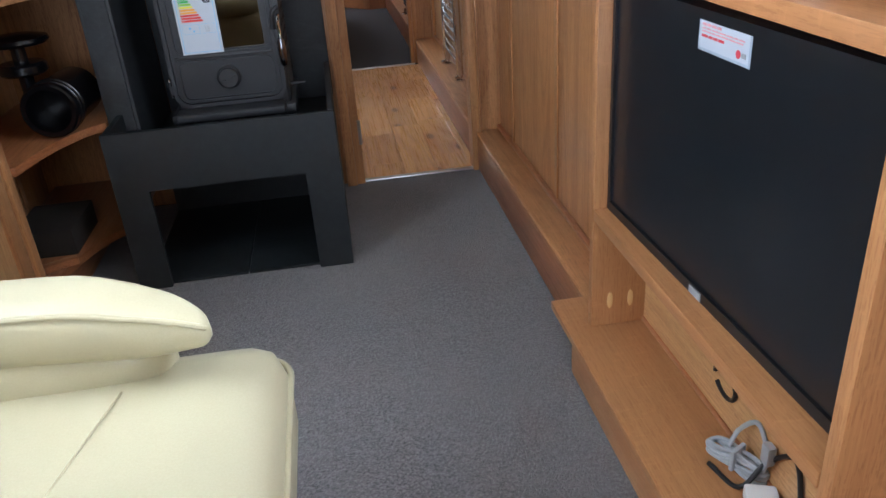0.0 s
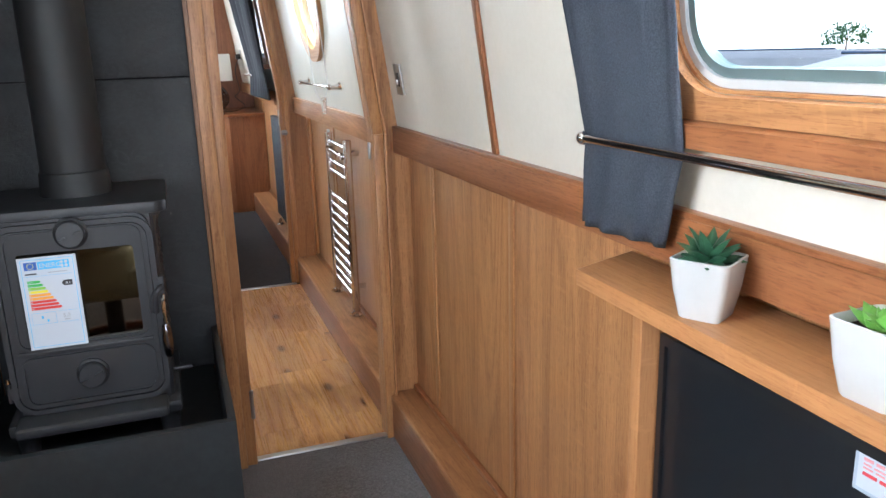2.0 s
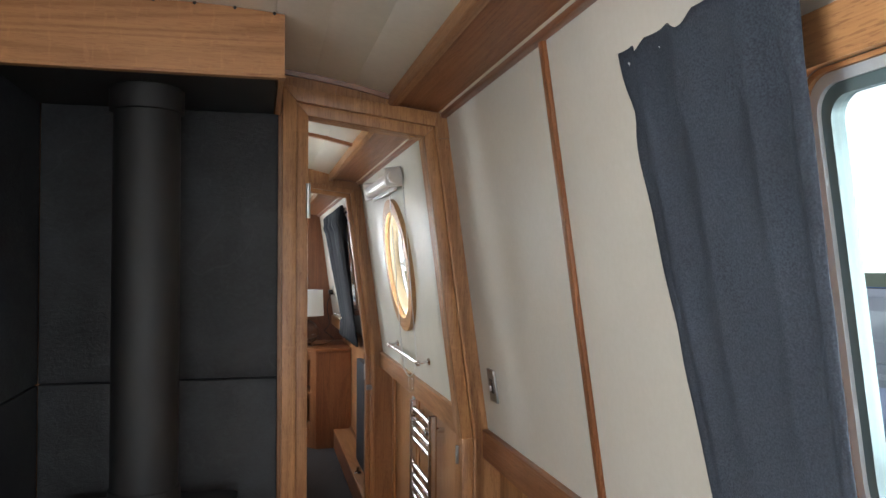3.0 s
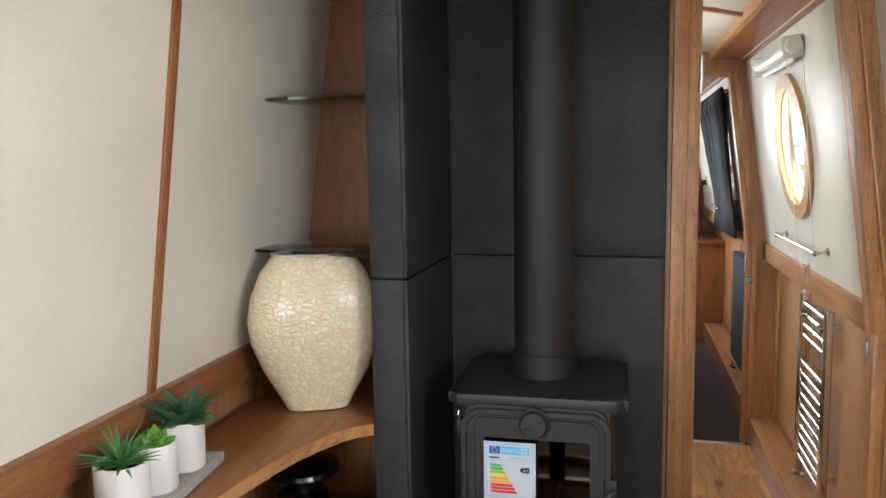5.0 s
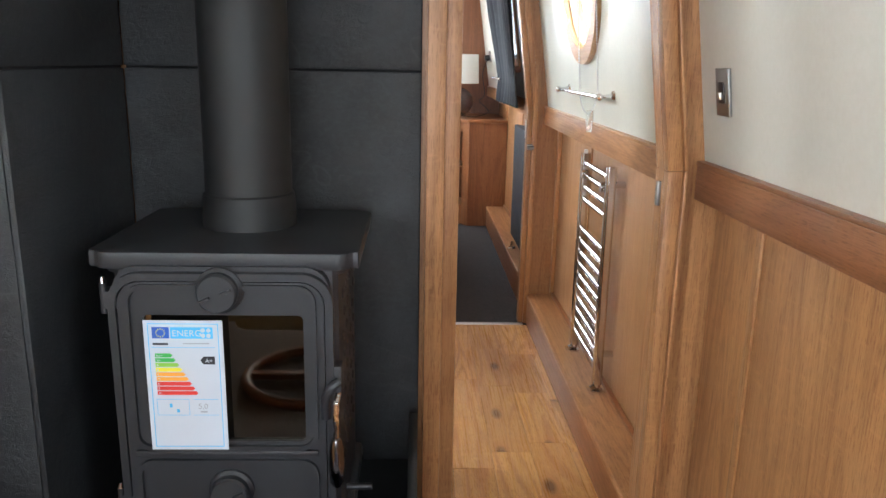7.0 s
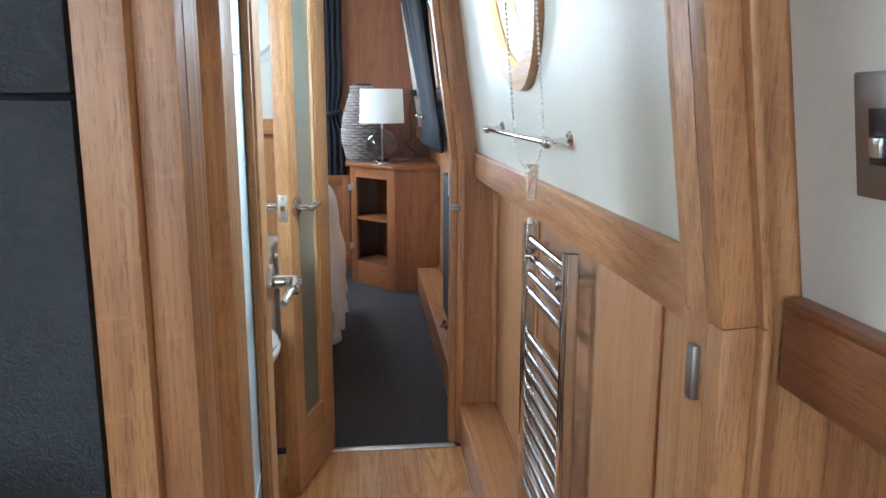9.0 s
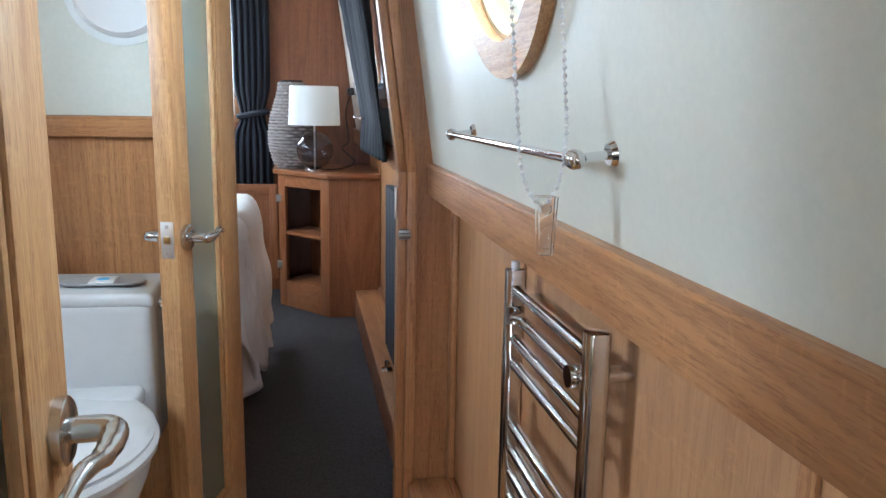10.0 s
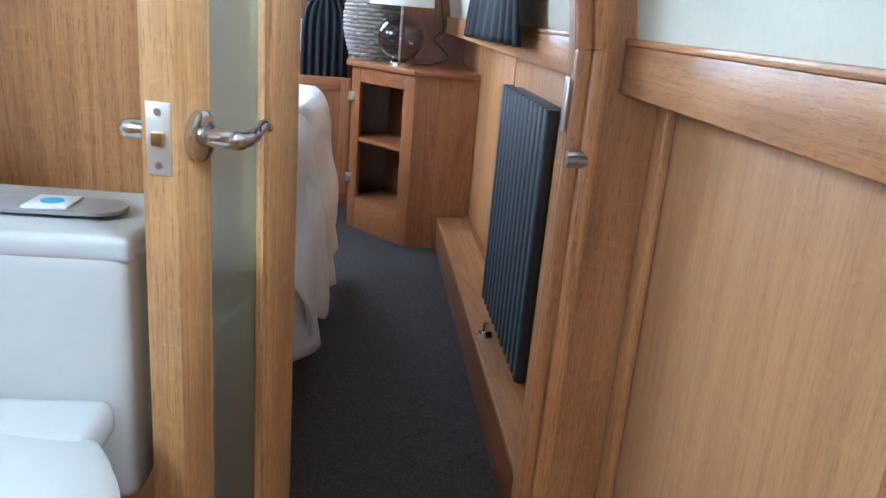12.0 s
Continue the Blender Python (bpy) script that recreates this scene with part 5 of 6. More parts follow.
def arm(mirror):
    """A padded arm that tapers and curls in to a point, with a piped crest."""
    secs = [(-0.86, 0.952, 0.555, 0.06, 0.045), (-0.6, 0.948, 0.555, 0.062, 0.05), (-0.46, 0.938, 0.553, 0.06, 0.05), (-0.385, 0.92, 0.549, 0.052, 0.043), (-0.33, 0.895, 0.552, 0.04, 0.032), (-0.292, 0.872, 0.552, 0.022, 0.02), (-0.28, 0.862, 0.552, 0.004, 0.006)]
    fl = (lambda y: 1.3 - y) if mirror else (lambda y: y)
    dense = smooth_path([(a, c, e) for a, c, e, _, _ in secs], 6)
    hw = np.interp(np.linspace(0, 6, len(dense)), range(7), [q[3] for q in secs])
    hh = np.interp(np.linspace(0, 6, len(dense)), range(7), [q[4] for q in secs])
    bm, rings, crest = bmesh.new(), [], []
    for p, w, h_ in zip(dense, hw, hh):
        ring = []
        for k in range(20):
            a = 2 * math.pi * k / 20
            ca, sa = math.cos(a), math.sin(a)
            ring.append(bm.verts.new((p.x, fl(p.y + w * math.copysign(abs(ca) ** 0.75, ca)), p.z + h_ * math.copysign(abs(sa) ** 0.75, sa) + 0.002 * noise.noise(p * 14))))
        rings.append(ring)
        crest.append((p.x, fl(p.y - w * 0.87), p.z + h_ * 0.67))
    for a, c in zip(rings, rings[1:]):
        for k in range(20):
            bm.faces.new((a[k], a[(k + 1) % 20], c[(k + 1) % 20], c[k]))
    bm.faces.new(rings[0][::-1])
    bm.faces.new(rings[-1])
    part("armrest", bm, "cream_leather", ch, angle=80)
    part("arm_welt", tube(bmesh.new(), crest[:-3], 0.004), "cream_leather", ch)
    y0, y1 = sorted((fl(0.885), fl(0.985)))
    part("side_cushion", cushion(-0.82, -0.35, y0, y1, 0.34, 0.53, 0.04, 5, 0.004), "cream_leather", ch, angle=80)


arm(False)
arm(True)
part("seat_seam", tube(bmesh.new(), smooth_path([(-0.405, 0.86, 0.4825), (-0.43, 0.75, 0.484), (-0.46, 0.6, 0.484), (-0.47, 0.45, 0.481)], 6), 0.0018), "cream_leather", ch)
bm = cushion(-0.98, -0.76, 0.36, 0.95, 0.4, 0.98, 0.08, 12, 0.0)
bm.transform(Matrix.Translation((-0.8, 0, 0.45)) @ Matrix.Rotation(radians(-8), 4, "Y") @ Matrix.Translation((0.8, 0, -0.45)))
part("backrest", bm, "cream_leather", ch, angle=80)
part("column", rod(bmesh.new(), (-0.48, 0.65, 0.03), (-0.48, 0.65, 0.3), 0.035, 20), "dark_metal", ch)
part("base_ring", tube(bmesh.new(), [(-0.48 + 0.26 * math.cos(a), 0.65 + 0.26 * math.sin(a), 0.022) for a in [i * math.pi / 24 for i in range(48)]], 0.02, 12, True), "red_oak_x", ch, "stained wood ring base")
for dx, dy in ((1, 0), (0, 1)):
    part("base_spoke", cub(-0.48 - 0.25 * dx - 0.02 * dy, -0.48 + 0.25 * dx + 0.02 * dy, 0.65 - 0.25 * dy - 0.02 * dx, 0.65 + 0.25 * dy + 0.02 * dx, 0.008 + 0.001 * dx, 0.034 + 0.001 * dx, 0.004), "red_oak_x", ch)

# ---- glazed doors ----


def glazed_door(name, hinge, latch, z_handle, label, top=1.8, stile=0.09, lock=0.064, tag_h="handle_steel"):
    """A door leaf from its hinge edge to its latch edge (plan points), standing open."""
    hx, lx = Vector((*hinge, 0)), Vector((*latch, 0))
    d = lx - hx
    w = d.length
    ob = thing(name, label, "door", kind="structure")
    ob.matrix_world = Matrix.Translation(hx) @ Matrix.Rotation(math.atan2(d.y, d.x), 4, "Z")
    t = 0.02
    for a, c, nm in ((0, stile, "stile"), (w - lock, w, "stile")):
        part(nm, cub(a, c, -t, t, 0.012, top, 0.003), "pale_oak_z", ob)
    for z0, z1 in ((0.012, 0.22), (top - 0.11, top)):
        part("rail", cub(stile, w - lock, -t + 0.001, t - 0.001, z0, z1, 0.003), "pale_oak_x", ob)
    g = part("glass", cub(stile, w - lock, -0.004, 0.004, 0.22, top - 0.11), "frosted_glass", ob, "frosted glass panel with clear etched lines")
    g.visible_shadow = False
    for z in (0.62, 1.22):
        part("etched_line", cub(stile + 0.004, w - lock - 0.004, -0.0052, -0.0042, z - 0.002, z + 0.002), "white_plastic", g)
    for s in (-1, 1):
        part("glazing_bead", cub(stile, stile + 0.012, s * 0.005, s * 0.016, 0.22, top - 0.11, 0.003), "pale_oak_z", ob)
        part("glazing_bead", cub(w - lock - 0.012, w - lock, s * 0.005, s * 0.016, 0.22, top - 0.11, 0.003), "pale_oak_z", ob)
        xk = w - 0.04
        hd = part("lever", tube(bmesh.new(), smooth_path([(xk, s * 0.018, z_handle), (xk, s * 0.056, z_handle), (xk - 0.012, s * 0.063, z_handle - 0.002), (xk - 0.05, s * 0.062, z_handle - 0.001), (xk - 0.085, s * 0.057, z_handle + 0.005), (xk - 0.118, s * 0.05, z_handle - 0.004)], 6), [0.0105] * 13 + [0.0098] * 3 + [0.0085] * 3 + [0.007] * 6 + [0.0058] * 5 + [0.0045], 16), tag_h, ob, "curved brushed-steel lever handle")
        part("rose", lathe(bmesh.new(), [(0.027, 0), (0.027, 0.008), (0.024, 0.01), (0.012, 0.011)], 32, (xk, s * t, z_handle), Matrix.Rotation(radians(-90 * s), 4, "X")), tag_h, hd)
    lp = part("latch_plate", cub(w - 0.0005, w + 0.0015, -0.0135, 0.0135, z_handle - 0.037, z_handle + 0.037, 0.0005), "plate_steel", ob)
    part("latch_bolt", cub(w, w + 0.006, -0.006, 0.006, z_handle - 0.007, z_handle + 0.007, 0.001), "brass", lp)
    for zz in (-0.027, 0.027):
        part("screw", rod(bmesh.new(), (w + 0.001, 0, z_handle + zz), (w + 0.0025, 0, z_handle + zz), 0.004, 12), "satin_steel", lp)
    return ob


glazed_door("door_1", (-0.052, 2.91), (-0.072, 3.338), 0.893, "oak framed door with frosted glass, standing open", 1.8, 0.09, 0.1)
glazed_door("door_2", (-0.037, 4.595), (-0.129, 4.278), 0.871, "oak framed door with frosted glass, standing open", 1.8, 0.098, 0.067)

# ---- bathroom: porthole ----


def porthole(name, side, y, v, label):
    w = thing(name, label, "porthole", kind="structure")
    fr = side_frame(side)
    part("trim_ring", holed(circle(y, v, 0.268, 64), [circle(y, v, 0.216, 64)], 0.018, fr @ Matrix.Translation((0, 0, -0.018))), "pale_oak_y", w)
    # liner is pale oak with the daylight on it put into a lighter colour
    part("liner", holed(circle(y, v, 0.2155, 64), [circle(y, v, 0.21, 64)], 0.045, fr @ Matrix.Translation((0, 0, 0.0005))), "lit_birch", w)
    part("alloy_ring", holed(circle(y, v, 0.204, 64), [circle(y, v, 0.186, 64)], 0.01, fr @ Matrix.Translation((0, 0, 0.036))), "silver_alloy", w)
    bm = cub(y - 0.184, y + 0.184, v - 0.007, v + 0.007, 0.036, 0.044, 0.002)
    bm.transform(fr)
    part("hopper_bar", bm, "upvc", w)
    bm = cub(y - 0.02, y + 0.02, v - 0.012, v + 0.022, 0.018, 0.036, 0.004)
    bm.transform(fr)
    part("catch", bm, "upvc", w)
    part("pane", holed(circle(y, v, 0.188, 48), [], 0.003, fr @ Matrix.Translation((0, 0, 0.04))), "clear_glass", w).visible_shadow = False


porthole("window_porthole_1", 1, 3.77, 0.455, "round porthole in a wide oak ring")
# mirrored port-side copy, unseen, added to let light into the bathroom
porthole("window_porthole_unseen", -1, 3.72, 0.455, "round porthole in a wide oak ring")

fr = side_frame(1)
bl = thing("roller_blind", "white roller blind cassette, rolled up above the porthole", "blind")
P = lambda y, v, o: fr @ Vector((y, v, -o))
part("cassette", rod(bmesh.new(), P(3.5, 0.785, 0.032), P(4.08, 0.785, 0.032), 0.027, 24), "white_plastic", bl)
for y in (3.488, 4.084):
    bm = cub(y - 0.006, y + 0.006, 0.75, 0.825, -0.064, 0.0, 0.008)
    bm.transform(fr)
    part("end_cap", bm, "white_plastic", bl)
bm = cub(3.5, 4.08, 0.74, 0.757, -0.03, -0.022, 0.003)
bm.transform(fr)
part("bottom_bar", bm, "white_plastic", bl)
# bead chain: two falls side by side off the wall, joined by a low loop
bm, CY = bmesh.new(), 3.462
falls = lambda x_top, x_low, z: x_low + (x_top - x_low) * (z - 1.12) / 0.66
pts = [(falls(0.3, 0.354, 1.78 - 0.066 * i), CY, 1.78 - 0.066 * i) for i in range(10)]
pts += [(0.355, CY, 1.12), (0.359, CY, 1.085), (0.369, CY, 1.057), (0.383, CY, 1.045), (0.396, CY, 1.057), (0.404, CY, 1.085), (0.406, CY, 1.12)]
pts += [(falls(0.352, 0.406, 1.186 + 0.066 * i), CY, 1.186 + 0.066 * i) for i in range(10)]
path = smooth_path(pts, 6)
acc = 0.0
for p, q in zip(path, path[1:]):
    seg = (q - p).length
    while acc <= seg:
        c = p + (q - p) * (acc / max(seg, 1e-6))
        bmesh.ops.create_icosphere(bm, subdivisions=2, radius=0.0027, matrix=Matrix.Translation(c))
        acc += 0.0082
    acc -= seg
part("bead_chain", bm, "white_plastic", bl)
part("chain_cord", tube(bmesh.new(), path, 0.0008, 5), "white_plastic", bl)
part("chain_drum", rod(bmesh.new(), (0.326, 3.452, 1.776), (0.326, 3.49, 1.776), 0.026, 24), "white_plastic", bl)
for y in (3.454, 3.465):
    c = part("chain_weight", prism(bmesh.new(), [(0.377, y, 1.054), (0.399, y, 1.054), (0.396, y, 0.992), (0.381, y, 0.992)], (0, 0.005, 0), 0.0015), "acrylic", bl, "clear acrylic chain tensioner cheek")
part("weight_wheel", rod(bmesh.new(), (0.3875, 3.4592, 1.04), (0.3875, 3.4648, 1.04), 0.006, 18), "acrylic", c)
part("weight_foot", cub(0.382, 0.395, 3.4592, 3.4648, 0.9925, 1.0, 0.001), "acrylic", c)

tie_rail("towel_rail", 1, 3.435, 4.1, 0.1, (3.443, 4.09), 0.042, "chrome towel rail on the bathroom wall", 0.0056, "bathroom rails")

# ladder radiator
lr = thing("towel_radiator", "chrome ladder towel radiator on the pipe boxing", "radiator")
for y in (3.54, 3.905):
    bm = prism(bmesh.new(), [(0.485 + x, y + c, 0.165) for x, c in rounded(-0.016, 0.016, -0.014, 0.014, 0.009)], (0, 0, 0.715), 0.002)
    part("upright", bm, "chrome", lr)
    if y > 3.7:
        part("bleed_cap", rod(bmesh.new(), (0.485, y, 0.88), (0.485, y, 0.892), 0.007, 14), "white_plastic", lr)
    v = part("valve", lathe(bmesh.new(), [(0.022, 0.1405), (0.022, 0.146), (0.009, 0.149), (0.009, 0.155), (0.014, 0.157), (0.014, 0.166)], 24, (0.485, y, 0)), "chrome", lr)
    part("valve_head", rod(bmesh.new(), (0.485, y, 0.156), (0.455, y - 0.02, 0.156), 0.009, 16), "chrome", v)
    for z in (0.825, 0.27):
        part("wall_bracket", rod(bmesh.new(), (0.49, y, z), (0.53, y, z), 0.011, 16), "chrome", lr)
for z in [0.845 - 0.042 * i for i in range(4)] + [0.61 - 0.043 * i for i in range(10)]:
    bm = bmesh.new()
    tube(bm, [(0.485, 3.55 + 0.345 * i / 8, z) for i in range(9)], 0.0095, 12)
    part("rung", bm, "chrome", lr)
for y in (3.575, 3.86):
    part("fixing_button", rod(bmesh.new(), (0.462, y, 0.812), (0.485, y, 0.812), 0.015, 24), "chrome", lr)
tagged(part("trim_corner_bead", cub(0.512, 0.53, 4.58, 4.619, 0.14, 0.925, 0.006), "oak_z"), "oak corner bead beside the bedroom doorway", "trim", kind="structure")

# wall beyond the open door: dado, cream panel and round disc on the bulkhead
tagged(part("trim_dado_bulkhead", cub(-1.05, -0.083, 4.598, 4.6195, 1.06, 1.108, 0.004), "oak_x"), "oak dado strip across the bulkhead", "dado rail", kind="structure")
tagged(part("wall_bulkhead_panel", cub(-1.05, -0.138, 4.611, 4.6195, 1.109, 1.86), "bath_paint"), "cream painted panel above the dado on the bulkhead", "wall panel", kind="structure")
tagged(part("trim_bulkhead_batten", cub(-0.136, -0.106, 4.606, 4.6195, 1.109, 1.8, 0.003), "pale_oak_z"), "narrow oak batten edging the bulkhead panel", "trim", kind="structure")
mi = thing("round_wall_disc", "round white disc on the bulkhead panel", "vent")
part("disc", lathe(bmesh.new(), [(0.105, 0), (0.105, 0.01), (0.095, 0.02), (0.02, 0.024), (0.002, 0.024)], 40, (-0.262, 4.611, 1.39), Matrix.Rotation(radians(90), 4, "X")), "white_plastic", mi)
part("rim", lathe(bmesh.new(), [(0.122, 0), (0.122, 0.004), (0.106, 0.008), (0.105, 0.0)], 40, (-0.262, 4.611, 1.39), Matrix.Rotation(radians(90), 4, "X")), "upvc", mi)
# toilet
to = thing("toilet", "white ceramic toilet with a low cistern, lid closed", "toilet")
bm = cub(-0.53, -0.168, 4.303, 4.515, 0.42, 0.745, 0.03, 4)
part("cistern", bm, "white_ceramic", to)
bm = cub(-0.53, -0.168, 4.303, 4.517, 0.734, 0.764, 0.013, 4)
for v in bm.verts:
    v.co.z -= 0.25 * (v.co.x + 0.376) ** 2
part("cistern_lid", bm, "white_ceramic", to)
f = part("flush_plate", prism(bmesh.new(), [(x, y, 0.7605) for x, y in rounded(-0.37, -0.2, 4.365, 4.435, 0.03)], (0, 0, 0.004)), "grey_plate", to, "grey oval flush control panel")
part("flush_button", cub(-0.31, -0.26, 4.372, 4.428, 0.7645, 0.7675, 0.001), "white_plastic", f)
part("flush_mark", rod(bmesh.new(), (-0.285, 4.4, 0.7675), (-0.285, 4.4, 0.7683), 0.013, 20), "l_blue", f)
bowl = [(0.11, 0.0), (0.115, 0.03), (0.1, 0.15), (0.13, 0.36), (0.175, 0.47), (0.185, 0.52)]
part("bowl", lathe(bmesh.new(), bowl, 48, (-0.325, 4.07, 0), Matrix.Diagonal((1, 1.22, 1, 1))), "white_ceramic", to)
part("seat", lathe(bmesh.new(), [(0.18, 0.522), (0.196, 0.526), (0.198, 0.538), (0.19, 0.545)], 56, (-0.325, 4.06, 0), Matrix.Diagonal((1, 1.2, 1, 1))), "white_ceramic", to)
part("lid", lathe(bmesh.new(), [(0.176, 0.543), (0.19, 0.545), (0.192, 0.553), (0.18, 0.563), (0.12, 0.568), (0.01, 0.57)], 56, (-0.325, 4.065, 0), Matrix.Diagonal((1, 1.2, 1, 1))), "white_ceramic", to)
part("hinge_block", cub(-0.46, -0.19, 4.2, 4.304, 0.52, 0.567, 0.022, 4), "white_ceramic", to)
part("hinge_pin", rod(bmesh.new(), (-0.172, 4.36, 0.72), (-0.152, 4.36, 0.72), 0.011, 16), "chrome", to)
ba = thing("wash_basin", "white compact basin on an oak stand", "basin")
part("stand", cub(-1.0, -0.56, 4.32, 4.515, 0.0, 0.733, 0.004), "oak_z", ba)
part("bowl", cub(-1.0, -0.537, 4.29, 4.515, 0.734, 0.894, 0.02, 3), "white_ceramic", ba)
part("tap", tube(bmesh.new(), smooth_path([(-0.62, 4.43, 0.89), (-0.62, 4.43, 1.0), (-0.624, 4.42, 1.09), (-0.636, 4.395, 1.115), (-0.65, 4.36, 1.09)], 6), 0.013, 12), "chrome", ba, "chrome swan-neck tap")

# ---- bedroom ----
ns = thing("corner_cupboard", "oak corner cupboard with one door standing open", "cupboard")
body = [(0.545, 6.765), (0.272, 6.752), (0.0, 7.08), (0.0, 7.44), (0.545, 7.44)]
part("top", prism(bmesh.new(), [(0.547, 6.742, 0.757), (0.262, 6.73, 0.757), (-0.028, 7.08, 0.757), (-0.028, 7.442, 0.757), (0.547, 7.442, 0.757)], (0, 0, 0.024), 0.006), "red_oak_x", ns)
part("side_panel", prism(bmesh.new(), [(p[0], p[1], 0.0) for p in ((0.545, 6.765), (0.272, 6.752), (0.272, 6.77), (0.545, 6.783))], (0, 0, 0.756)), "red_oak_z", ns)
d = (Vector((0.0, 7.08)) - Vector((0.272, 6.752))).normalized()
nn = Vector((-d.y, d.x)) * -1


def front_piece(a, c, z0, z1, t0=0.0, t1=0.02):
    p, q = Vector((0.272, 6.752)) + d * a, Vector((0.272, 6.752)) + d * c
    r = Vector((d.y, -d.x))
    r = r if r.x > 0 else -r
    return prism(bmesh.new(), [(*(p + r * t0), z0), (*(q + r * t0), z0), (*(q + r * t1), z0), (*(p + r * t1), z0)], (0, 0, z1 - z0), 0.002)


L = 0.426
part("front_stile", front_piece(0.0, 0.07, 0, 0.756), "red_oak_z", ns)
part("front_stile", front_piece(L - 0.06, L, 0, 0.756), "red_oak_z", ns)
part("front_rail", front_piece(0.07, L - 0.06, 0.69, 0.756), "red_oak_x", ns)
part("front_rail", front_piece(0.07, L - 0.06, 0.0, 0.15), "red_oak_x", ns)
part("shelf", front_piece(0.0, L, 0.42, 0.437, 0.004, 0.22), "red_oak_x", ns)
part("base", front_piece(0.0, L, 0.13, 0.149, 0.004, 0.22), "red_oak_x", ns)
part("back_panel", front_piece(-0.02, L + 0.02, 0.0, 0.75, 0.25, 0.26), "dark_oak_z", ns)
part("side_panel", cub(0.0, 0.018, 7.09, 7.43, 0.0, 0.756), "red_oak_z", ns)
dp = part("door", cub(-0.225, -0.04, 7.1, 7.108, 0.2, 0.64), "red_oak_z", ns)
for x0, x1 in ((-0.262, -0.215), (-0.05, -0.005)):
    part("stile", cub(x0, x1, 7.092, 7.114, 0.15, 0.695, 0.003), "red_oak_z", dp)
for z0, z1 in ((0.15, 0.205), (0.635, 0.695)):
    part("rail", cub(-0.215, -0.05, 7.0925, 7.1135, z0, z1, 0.003), "red_oak_x", dp)
for z in (0.62, 0.24):
    part("hinge", cub(-0.012, 0.03, 7.06, 7.09, z - 0.02, z + 0.02, 0.004), "satin_steel", dp)

lm = thing("table_lamp", "table lamp with a clear glass globe and white drum shade", "lamp", at=(0.205, 6.935, 0.782))
part("foot", lathe(bmesh.new(), [(0.055, 0), (0.055, 0.012), (0.05, 0.016), (0.01, 0.018)], 32), "chrome", lm)
part("globe", lathe(bmesh.new(), [(0.03, 0.018), (0.066, 0.038), (0.094, 0.08), (0.1, 0.115), (0.094, 0.152), (0.066, 0.192), (0.03, 0.212), (0.028, 0.209), (0.064, 0.189), (0.092, 0.15), (0.098, 0.115), (0.092, 0.082), (0.064, 0.041), (0.028, 0.021)], 40), "smoke_glass", lm)
part("stem", rod(bmesh.new(), (0, 0, 0.018), (0, 0, 0.255), 0.006), "satin_steel", lm)
part("shade", lathe(bmesh.new(), [(0.138, 0.25), (0.13, 0.455), (0.126, 0.455), (0.134, 0.251)], 48), "lampshade", lm)
bv = thing("wicker_vase", "grey woven wicker bottle vase", "vase", at=(0.085, 7.18, 0.782))
prof = [(0.075, 0), (0.1, 0.03), (0.125, 0.12), (0.128, 0.19), (0.115, 0.28), (0.088, 0.37), (0.066, 0.44), (0.064, 0.49), (0.058, 0.49), (0.058, 0.45)]
bm = bmesh.new()
for k in range(27):
    z = 0.008 + 0.0178 * k
    r = float(np.interp(z, [p[1] for p in prof[:8]], [p[0] for p in prof[:8]]))
    tube(bm, [((r + 0.007 * math.sin(11 * a + math.pi * (k % 2))) * math.cos(a), (r + 0.007 * math.sin(11 * a + math.pi * (k % 2))) * math.sin(a), z) for a in [2 * math.pi * i / 84 for i in range(84)]], 0.0092, 6, True)
part("weave", bm, "basket", bv)
# near-black lining paints in the shade seen through gaps of the weave
part("lining", lathe(bmesh.new(), [(r - 0.004, z) for r, z in prof], 32), "dark_void", bv)
sk = thing("power_socket", "dark wall socket with a black plug and lead", "socket")
bm = cub(7.0, 7.07, 0.19, 0.27, -0.008, 0.0, 0.002)
bm.transform(side_frame(1))
part("plate", bm, "satin_steel", sk)
bm = cub(7.02, 7.06, 0.2, 0.24, -0.045, -0.008, 0.006)
bm.transform(side_frame(1))
part("plug", bm, "black_plastic", sk)
part("lead", tube(bmesh.new(), smooth_path([(0.41, 7.04, 1.2), (0.38, 7.06, 1.1), (0.4, 7.08, 0.95), (0.36, 7.06, 0.9), (0.4, 7.03, 0.86), (0.43, 7.05, 0.82), (0.36, 7.03, 0.79), (0.26, 6.98, 0.787)], 6), 0.003), "black_rubber", sk)

curtain("bedroom_curtain", 1, 5.0, 6.38, 5.25, 6.12, 0.8, 0.1, -0.04, 9, 0.055, "dark navy curtain tied back at the bedroom window", (0.0, 0.2), "bedroom curtains", 2.6)
tie_rail("curtain_tieback", 1, 5.83, 6.26, 0.1, (6.24,), 0.075, "chrome curtain holdback bar", 0.005, "bedroom rails")
# curtain on the bow bulkhead, tied in the middle
cb = thing("bow_curtain", "long dark curtain tied back beside the bow window", "curtain", "bedroom curtains")
bm, grid = bmesh.new(), []
for j in range(41):
    z = 1.92 - 1.5 * j / 40
    pin = math.exp(-((z - 1.08) / 0.1) ** 2)
    hw = 0.105 - 0.035 * pin + (0.01 if z < 1.0 else 0)
    row = []
    for i in range(49):
        s = i / 48
        ph = s * 6 * 2 * math.pi + 0.4 * math.sin(3 * z)
        row.append(bm.verts.new((-0.145 + (2 * s - 1) * hw, 7.4 - (0.014 * (1 - 0.4 * pin)) * math.sin(ph) - 0.025 * math.sin(math.pi * s), z)))
    grid.append(row)
for r1, r2 in zip(grid, grid[1:]):
    for i in range(48):
        bm.faces.new((r1[i], r1[i + 1], r2[i + 1], r2[i]))
